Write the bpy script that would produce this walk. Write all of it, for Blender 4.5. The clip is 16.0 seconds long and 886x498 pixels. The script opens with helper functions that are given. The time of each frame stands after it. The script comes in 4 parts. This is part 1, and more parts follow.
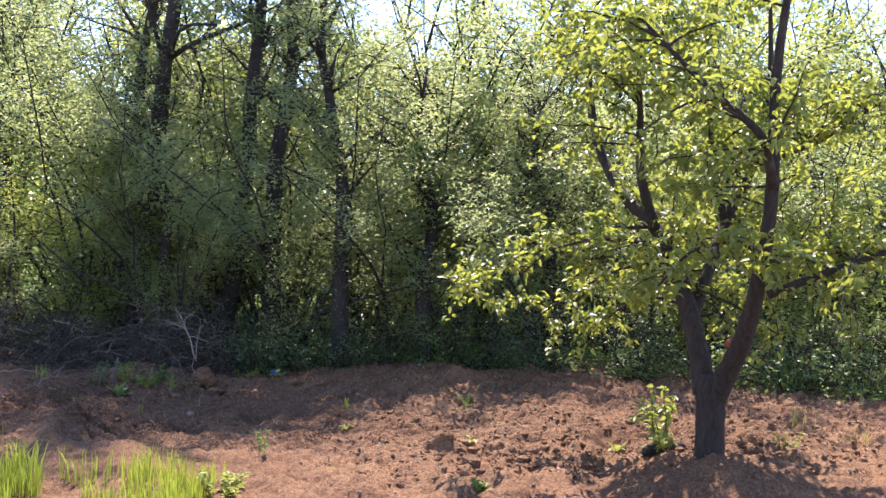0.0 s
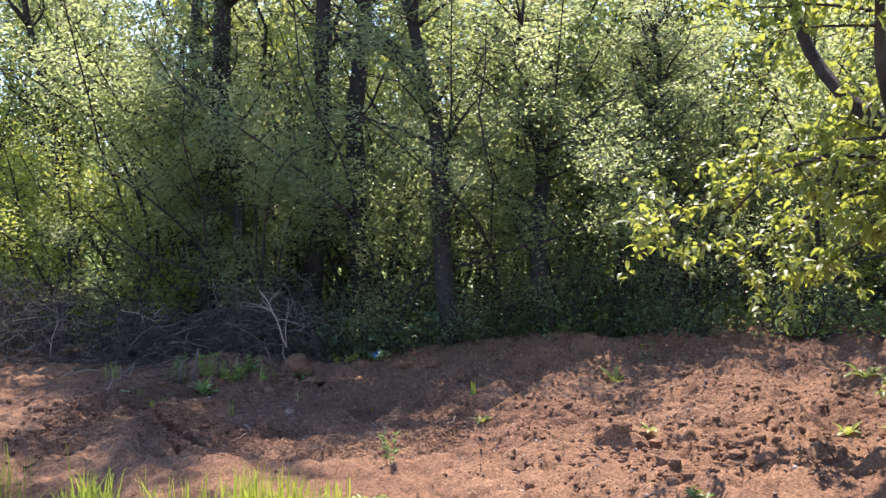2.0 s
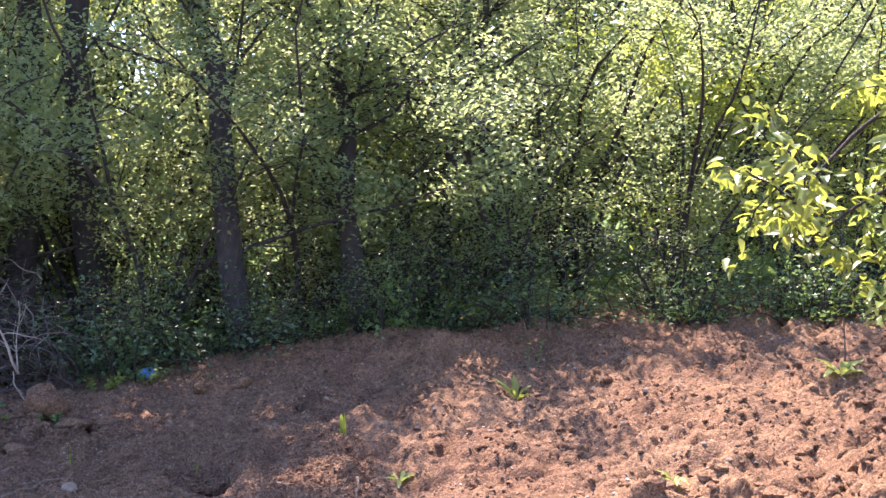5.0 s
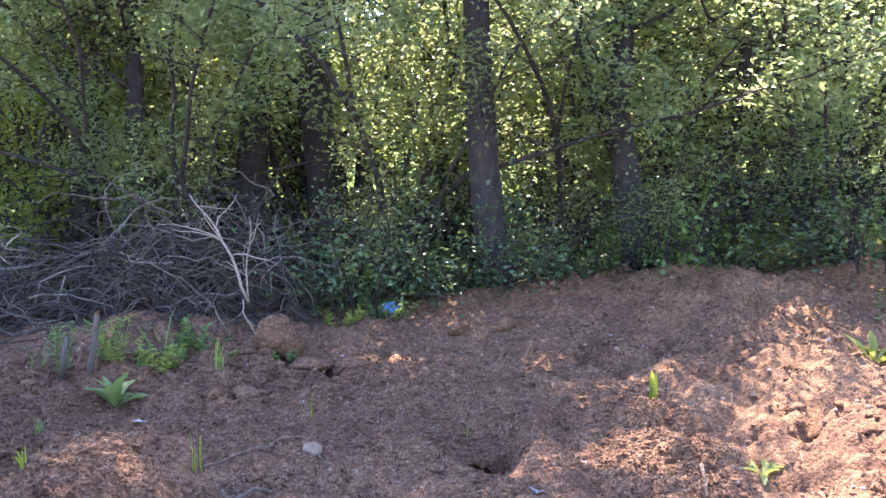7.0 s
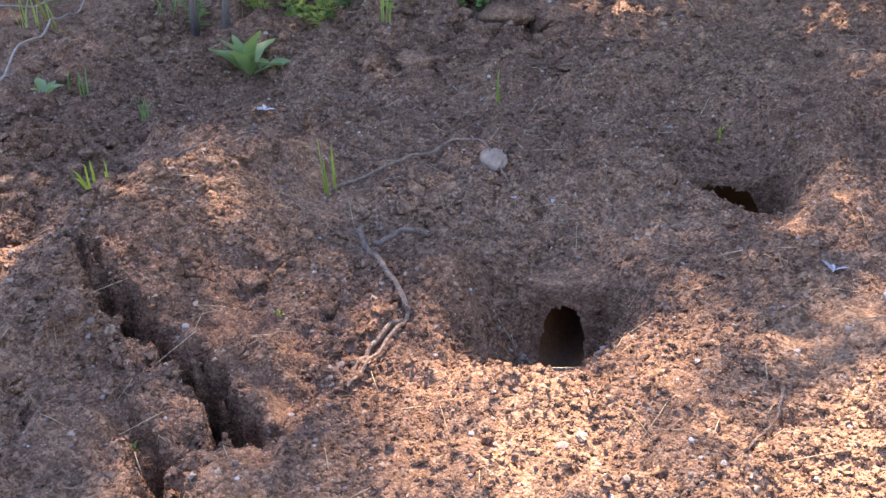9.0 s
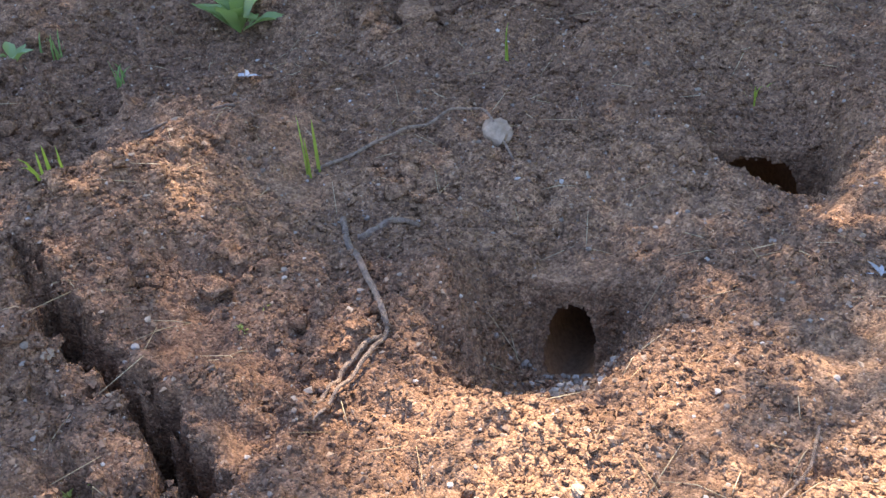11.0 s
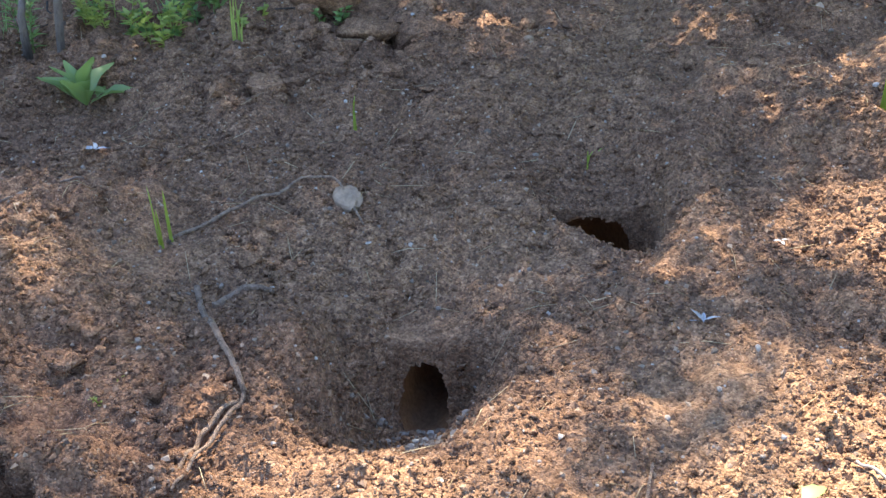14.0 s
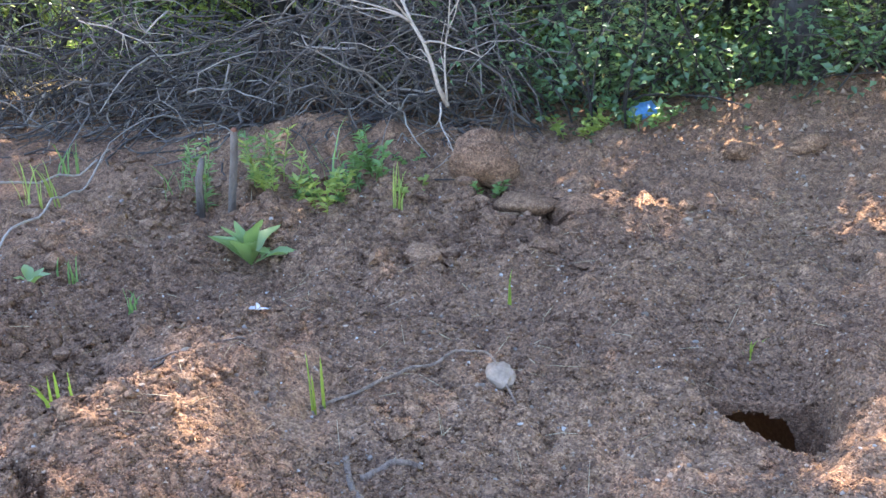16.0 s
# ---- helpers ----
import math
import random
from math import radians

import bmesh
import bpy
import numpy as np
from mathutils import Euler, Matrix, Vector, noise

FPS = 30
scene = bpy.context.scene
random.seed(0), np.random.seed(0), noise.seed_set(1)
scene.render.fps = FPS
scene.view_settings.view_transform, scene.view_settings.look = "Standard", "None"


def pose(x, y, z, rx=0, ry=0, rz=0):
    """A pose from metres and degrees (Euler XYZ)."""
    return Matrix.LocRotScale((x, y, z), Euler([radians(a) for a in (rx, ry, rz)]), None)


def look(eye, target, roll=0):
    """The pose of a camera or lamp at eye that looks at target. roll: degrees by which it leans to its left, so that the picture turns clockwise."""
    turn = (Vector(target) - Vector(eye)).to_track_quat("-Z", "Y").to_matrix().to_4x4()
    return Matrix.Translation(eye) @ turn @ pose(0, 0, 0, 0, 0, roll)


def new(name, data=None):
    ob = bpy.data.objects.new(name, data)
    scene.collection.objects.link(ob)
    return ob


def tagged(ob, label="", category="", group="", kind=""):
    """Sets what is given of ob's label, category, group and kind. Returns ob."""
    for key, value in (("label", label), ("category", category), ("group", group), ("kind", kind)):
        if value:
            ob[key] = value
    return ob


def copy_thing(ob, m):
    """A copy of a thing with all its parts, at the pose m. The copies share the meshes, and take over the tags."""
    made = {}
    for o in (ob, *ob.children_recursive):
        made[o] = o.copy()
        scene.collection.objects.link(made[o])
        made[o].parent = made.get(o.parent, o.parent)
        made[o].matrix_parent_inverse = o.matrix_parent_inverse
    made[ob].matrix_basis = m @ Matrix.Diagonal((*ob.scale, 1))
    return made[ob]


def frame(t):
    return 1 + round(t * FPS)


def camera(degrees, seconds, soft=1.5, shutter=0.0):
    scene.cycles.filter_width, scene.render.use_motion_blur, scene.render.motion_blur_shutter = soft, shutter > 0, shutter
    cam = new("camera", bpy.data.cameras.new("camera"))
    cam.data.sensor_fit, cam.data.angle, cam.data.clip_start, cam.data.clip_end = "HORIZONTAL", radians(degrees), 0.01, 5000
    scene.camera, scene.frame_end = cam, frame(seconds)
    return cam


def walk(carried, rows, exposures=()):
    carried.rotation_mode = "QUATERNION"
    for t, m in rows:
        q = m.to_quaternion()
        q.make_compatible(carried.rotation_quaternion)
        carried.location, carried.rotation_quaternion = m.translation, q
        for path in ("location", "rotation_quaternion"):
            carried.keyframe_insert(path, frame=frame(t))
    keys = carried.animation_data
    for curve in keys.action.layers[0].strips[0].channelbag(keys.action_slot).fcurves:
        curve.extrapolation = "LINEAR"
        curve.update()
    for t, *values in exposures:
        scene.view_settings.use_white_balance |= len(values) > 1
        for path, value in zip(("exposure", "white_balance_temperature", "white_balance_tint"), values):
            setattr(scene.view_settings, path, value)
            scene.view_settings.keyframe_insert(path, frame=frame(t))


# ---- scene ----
cam = camera(47.3, 16.0)
PATH = [
    (0, (0.256, -0.076, 1.82), (0.192, 1.923, 1.798), 4.2),
    (0.5, (0.19, 0.387, 1.743), (0.0, 2.377, 1.685), 3.1),
    (1, (0.003, 0.859, 1.72), (-0.198, 2.847, 1.652), 1.1),
    (1.5, (-0.279, 1.302, 1.676), (-0.482, 3.29, 1.596), 0.3),
    (2, (-0.473, 1.739, 1.627), (-0.648, 3.729, 1.536), 0.3),
    (2.5, (-0.694, 2.198, 1.638), (-0.685, 4.196, 1.547), 0.5),
    (3, (-0.933, 2.662, 1.608), (-0.441, 4.597, 1.497), 0.4),
    (3.5, (-1.13, 3.14, 1.594), (-0.475, 5.026, 1.477), 0.7),
    (4, (-1.405, 3.588, 1.602), (-0.736, 5.468, 1.464), 0.5),
    (4.5, (-1.722, 4.01, 1.589), (-1.044, 5.886, 1.436), 0.5),
    (4.7, (-1.832, 4.194, 1.564), (-1.209, 6.089, 1.413), 0.4),
    (6.8, (-2.228, 5.83, 1.244), (-2.043, 7.817, 1.107), 0.8),
    (7, (-2.228, 5.985, 1.217), (-2.1, 7.964, 0.962), 0.6),
    (7.5, (-2.168, 6.385, 1.158), (-2.162, 8.325, 0.67), -0.2),
    (8, (-2.121, 6.735, 1.149), (-2.286, 8.602, 0.452), -1.0),
    (8.5, (-2.19, 7.068, 1.119), (-2.389, 8.866, 0.264), -1.4),
    (9, (-2.181, 7.366, 1.093), (-2.486, 9.079, 0.107), -2.7),
    (9.2, (-2.14, 7.5, 1.095), (-2.474, 9.175, 0.055), -2.9),
    (11.3, (-2.114, 7.714, 1.071), (-2.495, 9.318, -0.061), -5.2),
    (11.5, (-2.104, 7.695, 1.067), (-2.46, 9.29, -0.086), -5.9),
    (12, (-2.045, 7.658, 1.065), (-2.035, 9.266, -0.125), -2.6),
    (12.5, (-2.056, 7.627, 1.07), (-1.939, 9.229, -0.122), -1.5),
    (13, (-2.092, 7.61, 1.082), (-2.082, 9.229, -0.091), -1.7),
    (13.5, (-2.1, 7.616, 1.094), (-2.186, 9.262, -0.039), -2.5),
    (14, (-2.095, 7.641, 1.117), (-2.201, 9.362, 0.103), -1.8),
    (14.5, (-2.123, 7.643, 1.144), (-2.333, 9.438, 0.287), -0.9),
    (15, (-2.14, 7.654, 1.163), (-2.43, 9.468, 0.372), -1.2),
    (15.5, (-2.146, 7.667, 1.152), (-2.537, 9.486, 0.419), -2.1),
    (16, (-2.156, 7.68, 1.145), (-2.531, 9.508, 0.424), -1.8),
]
walk(cam, [(t, look(eye, target, roll)) for t, eye, target, roll in PATH],
     exposures=((0, 1.45, 5950, 27), (1.5, 1.42, 5920, 27), (2.5, 1.58, 5900, 29), (3.5, 1.74, 5880, 31), (4.7, 1.94, 5870, 33), (6.8, 2.88, 5900, 31),
                (8, 2.7, 6060, 31), (9, 2.6, 6220, 29), (11.5, 2.55, 6200, 16), (12.5, 2.15, 6220, 11), (14, 2.52, 6080, 13), (16, 3.32, 6040, 18)))

# ---- light ----
SUN_TURN, SUN_HIGH = 4.0, 57.0
world = bpy.data.worlds.new("sky")
scene.world = world
world.use_nodes = True
wn, wl = world.node_tree.nodes, world.node_tree.links
sky = wn.new("ShaderNodeTexSky")
sky.sky_type, sky.sun_disc = "NISHITA", False
sky.dust_density, sky.ozone_density = 0.1, 2.0
sky.sun_elevation, sky.sun_rotation = radians(SUN_HIGH), radians(-SUN_TURN)
wl.new(sky.outputs["Color"], wn["Background"].inputs["Color"])
wn["Background"].inputs["Strength"].default_value = 0.135
sun_data = bpy.data.lights.new("sun", "SUN")
sun_data.energy, sun_data.angle, sun_data.color = 5.0, radians(0.53), (1.0, 0.89, 0.68)
sun = new("sun", sun_data)
sun.matrix_world = look((-40 * math.sin(radians(SUN_TURN)), 40 * math.cos(radians(SUN_TURN)), 40 * math.tan(radians(SUN_HIGH))), (0, 0, 0))


# ---- materials ----
def shader(name):
    m = bpy.data.materials.new(name)
    m.use_nodes = True
    n = m.node_tree.nodes
    return m, n, m.node_tree.links, n["Principled BSDF"]


def noise_node(n, l, scale, detail=4.0, rough=0.55, coords="Object"):
    tc, t = n.new("ShaderNodeTexCoord"), n.new("ShaderNodeTexNoise")
    t.inputs["Scale"].default_value, t.inputs["Detail"].default_value, t.inputs["Roughness"].default_value = scale, detail, rough
    l.new(tc.outputs[coords], t.inputs["Vector"])
    return t


def ramp_node(n, l, source, stops):
    r = n.new("ShaderNodeValToRGB")
    e = r.color_ramp.elements
    while len(e) < len(stops):
        e.new(0.5)
    for el, (at, c) in zip(e, stops):
        el.position, el.color = at, (*c, 1)
    l.new(source, r.inputs["Fac"])
    return r


def mix_node(n, l, kind, fac, a, b):
    x = n.new("ShaderNodeMix")
    x.data_type, x.blend_type = "RGBA", kind
    for socket, v in ((x.inputs[0], fac), (x.inputs[6], a), (x.inputs[7], b)):
        if isinstance(v, (int, float)):
            socket.default_value = v
        elif isinstance(v, tuple):
            socket.default_value = (*v, 1)
        else:
            l.new(v, socket)
    return x.outputs[2]


def bump_node(n, l, height, strength, distance, after=None):
    b = n.new("ShaderNodeBump")
    b.inputs["Strength"].default_value, b.inputs["Distance"].default_value, b.invert = strength, abs(distance), distance < 0
    l.new(height, b.inputs["Height"])
    if after:
        l.new(after, b.inputs["Normal"])
    return b.outputs["Normal"]


def soil_material(name, grass=False):
    m, n, l, p = shader(name)
    patch = noise_node(n, l, 0.9, 5, 0.6)
    grain = noise_node(n, l, 38, 3, 0.6)
    fine = noise_node(n, l, 260, 3, 0.6)
    tc = n.new("ShaderNodeTexCoord")
    warp = mix_node(n, l, "ADD", 0.004, tc.outputs["Object"], noise_node(n, l, 90, 2, 0.5).outputs["Color"])
    cells = []
    for scale in (70, 210):
        v = n.new("ShaderNodeTexVoronoi")
        v.inputs["Scale"].default_value = scale
        l.new(warp, v.inputs["Vector"])
        cells.append(v)
    lumps, grit = cells
    a = ramp_node(n, l, patch.outputs["Fac"], ((0.32, (0.146, 0.081, 0.048)), (0.68, (0.236, 0.14, 0.08))))
    b = ramp_node(n, l, grain.outputs["Fac"], ((0.35, (0.74, 0.72, 0.71)), (0.65, (1.18, 1.17, 1.16))))
    c = mix_node(n, l, "MULTIPLY", 1.0, a.outputs["Color"], b.outputs["Color"])
    for v, lo, hi in ((lumps, 0.8, 1.2), (grit, 0.64, 1.38)):
        sep = n.new("ShaderNodeSeparateColor")
        l.new(v.outputs["Color"], sep.inputs[0])
        tone = ramp_node(n, l, sep.outputs[0], ((0.1, (lo, lo * 0.97, lo * 0.95)), (0.9, (hi, hi, hi * 0.99))))
        c = mix_node(n, l, "MULTIPLY", 1.0, c, tone.outputs["Color"])
    flecks = ramp_node(n, l, fine.outputs["Fac"], ((0.66, (0, 0, 0)), (0.7, (1, 1, 1))))
    c = mix_node(n, l, "MIX", flecks.outputs["Color"], c, (0.42, 0.32, 0.24))
    if grass:
        sep = n.new("ShaderNodeSeparateXYZ")
        l.new(tc.outputs["Object"], sep.inputs[0])
        far = n.new("ShaderNodeMapRange")
        far.inputs["From Min"].default_value, far.inputs["From Max"].default_value = 14.6, 16.2
        wob = n.new("ShaderNodeMath")
        wob.operation = "MULTIPLY_ADD"
        wob.inputs[1].default_value = 3.0
        l.new(patch.outputs["Fac"], wob.inputs[0])
        l.new(sep.outputs["Y"], wob.inputs[2])
        l.new(wob.outputs[0], far.inputs["Value"])
        green = ramp_node(n, l, grain.outputs["Fac"], ((0.3, (0.07, 0.12, 0.025)), (0.7, (0.17, 0.23, 0.05))))
        c = mix_node(n, l, "MIX", far.outputs["Result"], c, green.outputs["Color"])
    l.new(c, p.inputs["Base Color"])
    p.inputs["Roughness"].default_value = 0.95
    p.inputs["Specular IOR Level"].default_value = 0.15
    nb = bump_node(n, l, lumps.outputs["Distance"], 0.8, -0.007)
    nb = bump_node(n, l, grit.outputs["Distance"], 0.9, -0.0035, nb)
    l.new(bump_node(n, l, grain.outputs["Fac"], 0.6, 0.006, nb), p.inputs["Normal"])
    return m


def island_material(name, stops, rough=0.9, spec=0.2, grain_scale=60, bump=0.3):
    """A solid material whose loose pieces differ in tone."""
    m, n, l, p = shader(name)
    g = n.new("ShaderNodeNewGeometry")
    c = ramp_node(n, l, g.outputs["Random Per Island"], stops)
    t = noise_node(n, l, grain_scale, 5, 0.65)
    dirt = ramp_node(n, l, t.outputs["Fac"], ((0.3, (0.6, 0.58, 0.55)), (0.7, (1.15, 1.13, 1.1))))
    l.new(mix_node(n, l, "MULTIPLY", 1.0, c.outputs["Color"], dirt.outputs["Color"]), p.inputs["Base Color"])
    p.inputs["Roughness"].default_value, p.inputs["Specular IOR Level"].default_value = rough, spec
    l.new(bump_node(n, l, t.outputs["Fac"], bump, 0.006), p.inputs["Normal"])
    return m


def leaf_material(name, dark, light, glow, share=0.45, rough=0.5):
    """Thin leaves: part of the light passes through them."""
    m, n, l, p = shader(name)
    g = n.new("ShaderNodeNewGeometry")
    c = ramp_node(n, l, g.outputs["Random Per Island"], ((0.0, dark), (1.0, light)))
    t = noise_node(n, l, 3.0, 3, 0.5)
    tone = ramp_node(n, l, t.outputs["Fac"], ((0.3, (0.75, 0.8, 0.8)), (0.7, (1.15, 1.12, 1.0))))
    base = mix_node(n, l, "MULTIPLY", 1.0, c.outputs["Color"], tone.outputs["Color"])
    l.new(base, p.inputs["Base Color"])
    p.inputs["Roughness"].default_value, p.inputs["Specular IOR Level"].default_value = rough, 0.5
    tr = n.new("ShaderNodeBsdfTranslucent")
    l.new(mix_node(n, l, "MULTIPLY", 1.0, tone.outputs["Color"], glow), tr.inputs["Color"])
    mx = n.new("ShaderNodeMixShader")
    mx.inputs[0].default_value = share
    l.new(p.outputs[0], mx.inputs[1])
    l.new(tr.outputs[0], mx.inputs[2])
    l.new(mx.outputs[0], n["Material Output"].inputs["Surface"])
    return m


def bark_material(name, dark, light, scale=30.0):
    m, n, l, p = shader(name)
    tc, mp, t = n.new("ShaderNodeTexCoord"), n.new("ShaderNodeMapping"), n.new("ShaderNodeTexNoise")
    mp.inputs["Scale"].default_value = (1, 1, 0.3)
    l.new(tc.outputs["Object"], mp.inputs["Vector"])
    l.new(mp.outputs[0], t.inputs["Vector"])
    t.inputs["Scale"].default_value, t.inputs["Detail"].default_value, t.inputs["Roughness"].default_value = scale, 6, 0.7
    big = noise_node(n, l, 4, 3, 0.5)
    c = ramp_node(n, l, t.outputs["Fac"], ((0.32, dark), (0.7, light)))
    lichen = ramp_node(n, l, big.outputs["Fac"], ((0.6, (0, 0, 0)), (0.8, (0.3, 0.3, 0.3))))
    l.new(mix_node(n, l, "MIX", lichen.outputs["Color"], c.outputs["Color"], (0.2, 0.2, 0.15)), p.inputs["Base Color"])
    p.inputs["Roughness"].default_value = 0.9
    l.new(bump_node(n, l, t.outputs["Fac"], 1.0, 0.02), p.inputs["Normal"])
    return m


SOIL = soil_material("red garden soil", grass=True)
CLOD = island_material("soil clods", ((0.0, (0.12, 0.07, 0.045)), (0.6, (0.23, 0.14, 0.085)), (1.0, (0.36, 0.235, 0.145))), grain_scale=90, bump=0.6)
CRUMB = island_material("soil crumbs", ((0.0, (0.1, 0.056, 0.035)), (0.5, (0.175, 0.102, 0.063)), (0.94, (0.25, 0.153, 0.095)), (1.0, (0.4, 0.3, 0.21))), grain_scale=140, bump=0.4)
PEBBLE = island_material("pebbles", ((0.0, (0.17, 0.125, 0.092)), (0.7, (0.27, 0.215, 0.17)), (1.0, (0.42, 0.38, 0.33))), rough=0.75, grain_scale=40)
STONE = island_material("pale limestone", ((0.0, (0.25, 0.175, 0.115)), (1.0, (0.31, 0.22, 0.15))), rough=0.85, grain_scale=35, bump=0.5)
STRAW = island_material("dry straw", ((0.0, (0.3, 0.21, 0.11)), (1.0, (0.5, 0.4, 0.25))), rough=0.7)
TWIG = island_material("grey dead twigs", ((0.0, (0.035, 0.028, 0.024)), (0.75, (0.11, 0.09, 0.074)), (1.0, (0.27, 0.23, 0.19))), rough=0.8)
PALE_TWIG = island_material("bleached twigs", ((0.0, (0.26, 0.2, 0.15)), (1.0, (0.42, 0.35, 0.28))), rough=0.75)
ROOT = bark_material("root bark", (0.12, 0.076, 0.05), (0.33, 0.225, 0.15), 60)
BARK = bark_material("fruit tree bark", (0.015, 0.011, 0.009), (0.064, 0.048, 0.037), 38)
HEDGE_BARK = bark_material("hedge bark", (0.015, 0.012, 0.01), (0.062, 0.049, 0.04), 24)
WOUND = island_material("red-brown cut wood", ((0.0, (0.16, 0.065, 0.04)), (1.0, (0.22, 0.095, 0.055))))
LEAF = leaf_material("hedge leaves", (0.075, 0.12, 0.05), (0.21, 0.265, 0.13), (0.49, 0.56, 0.23), 0.53, 0.38)
# Yellower, brighter copy of LEAF: the backlit sun look is put into the colour.
LEAF_SUNLIT = leaf_material("hedge leaves in sunlit tone", (0.1, 0.16, 0.04), (0.23, 0.3, 0.08), (0.55, 0.6, 0.1), 0.5, 0.4)
FRUIT_LEAF = leaf_material("fruit tree leaves", (0.08, 0.125, 0.035), (0.2, 0.26, 0.08), (0.48, 0.53, 0.08), 0.42, 0.4)
HERB = leaf_material("weed leaves", (0.09, 0.17, 0.05), (0.17, 0.27, 0.08), (0.3, 0.42, 0.08), 0.35)
HERB_YELLOW = leaf_material("yellow-green weed leaves", (0.18, 0.24, 0.05), (0.3, 0.35, 0.08), (0.5, 0.52, 0.1), 0.4)
ROSETTE = leaf_material("rosette leaves", (0.14, 0.21, 0.07), (0.25, 0.32, 0.11), (0.36, 0.46, 0.11), 0.35)
GRASS = leaf_material("grass blades", (0.1, 0.16, 0.025), (0.23, 0.28, 0.045), (0.45, 0.54, 0.06), 0.45)
IVY = leaf_material("bramble leaves", (0.05, 0.095, 0.045), (0.11, 0.18, 0.08), (0.2, 0.3, 0.1), 0.35, 0.4)
BLUE = island_material("blue plastic", ((0.0, (0.06, 0.17, 0.34)), (1.0, (0.09, 0.23, 0.42))), rough=0.4, spec=0.5)
PALE = island_material("pale litter", ((0.0, (0.27, 0.28, 0.3)), (1.0, (0.36, 0.37, 0.39))), rough=0.6)
STAKE = bark_material("weathered stake", (0.08, 0.058, 0.042), (0.2, 0.155, 0.12), 50)
PETAL = island_material("yellow petals", ((0.0, (0.75, 0.55, 0.03)), (1.0, (0.85, 0.65, 0.05))), rough=0.6)

# ---- shape of the ground ----
def soft(v, k):
    return k * np.log1p(np.exp(np.clip(v / k, -40, 40)))


def step(a, b, v):
    q = np.clip((v - a) / (b - a), 0, 1)
    return q * q * (3 - 2 * q)


def bell(x, y, cx, cy, sx, sy, turn=0.0):
    c, s = math.cos(radians(turn)), math.sin(radians(turn))
    u, v = (x - cx) * c + (y - cy) * s, -(x - cx) * s + (y - cy) * c
    return np.exp(-(u / sx) ** 2 - (v / sy) ** 2)


def ground_z(x, y, pits=True):
    """Height of the soil: a gentle rise to the east, spoil heaps, and the two dug burrows."""
    x, y = np.asarray(x, float), np.asarray(y, float)
    z = -0.14 + 0.1 * soft(x + 1.7, 0.25) - 0.1 * soft(x - 3.6, 0.6)
    z = z + 0.19 * bell(x, y, -0.7, 12.7, 1.5, 0.75, -8) + 0.07 * bell(x, y, 1.6, 12.3, 1.6, 0.5)
    z = z + 0.17 * bell(x, y, -3.28, 9.35, 0.24, 0.75, -6) + 0.10 * bell(x, y, -4.3, 10.2, 0.5, 0.9)
    z = z + 0.05 * bell(x, y, -2.72, 11.75, 0.2, 0.16) + 0.15 * bell(x, y, -3.7, 12.15, 0.6, 0.25) + 0.06 * bell(x, y, -2.2, 12.0, 0.35, 0.25)
    z = z + 0.17 * bell(x, y, 2.02, 7.1, 0.62, 0.5) + 0.08 * bell(x, y, 1.98, 6.75, 0.42, 0.3) + 0.10 * bell(x, y, -2.52, 9.36, 0.1, 0.13)
    z = z + 0.085 * bell(x, y, -1.6, 10.1, 0.1, 0.28) - 0.02 * bell(x, y, -2.72, 9.5, 0.2, 0.25)
    z = z - 0.05 * bell(x, y, -3.35, 10.45, 0.4, 0.25) - 0.06 * bell(x, y, 0.5, 8.35, 0.35, 0.25) + 0.05 * bell(x, y, 0.75, 8.0, 0.3, 0.3)
    if pits:
        wob = 0.02 * np.sin(23 * x + 2) * np.sin(19 * y) + 0.012 * np.sin(47 * y + 31 * x)
        z = z - 0.12 * bell(x, y, -2.25, 9.48, 0.27, 0.3)
        across = 1 - step(0.045, 0.24, np.abs(x + 2.265 - 0.2 * (y - 9.45)) + wob)
        z = z - 0.19 * across * (1 - step(9.49, 9.55, y + 0.5 * wob)) * step(8.98, 9.32, y + wob)
        z = z - 0.06 * bell(x, y, -1.85, 9.80, 0.25, 0.13)
        yy = y - 1.6 * (x + 1.81) ** 2 + 0.3 * (x + 1.81) + 0.6 * wob
        across, rim = np.abs(x + 1.81) + 0.5 * wob, step(9.86, 9.92, yy)
        z = z - 0.42 * (1 - step(0.12, 0.17, across)) * rim * (1 - step(10.06, 10.12, y + 0.2 * wob))
        z = z - 0.09 * (1 - step(0.11, 0.25, across)) * rim * (1 - step(10.08, 10.42, y + wob))
        z = z - 0.06 * bell(x, y, -1.38, 8.79, 0.06, 0.04)
        for (ax, ay), (bx, by), wide, deep in CRACKS:
            k = np.clip(((x - ax) * (bx - ax) + (y - ay) * (by - ay)) / ((bx - ax) ** 2 + (by - ay) ** 2), 0, 1)
            wob = 0.016 * np.sin(31 * x + 17 * y) + 0.011 * np.sin(83 * y - 40 * x) + 0.006 * np.sin(150 * x + 70 * y)
            off = np.hypot(x - ax - k * (bx - ax), y - ay - k * (by - ay)) + wob
            z = z - deep * (1 - step(wide * 0.2, wide * 0.2 + 0.024, off))
    return z


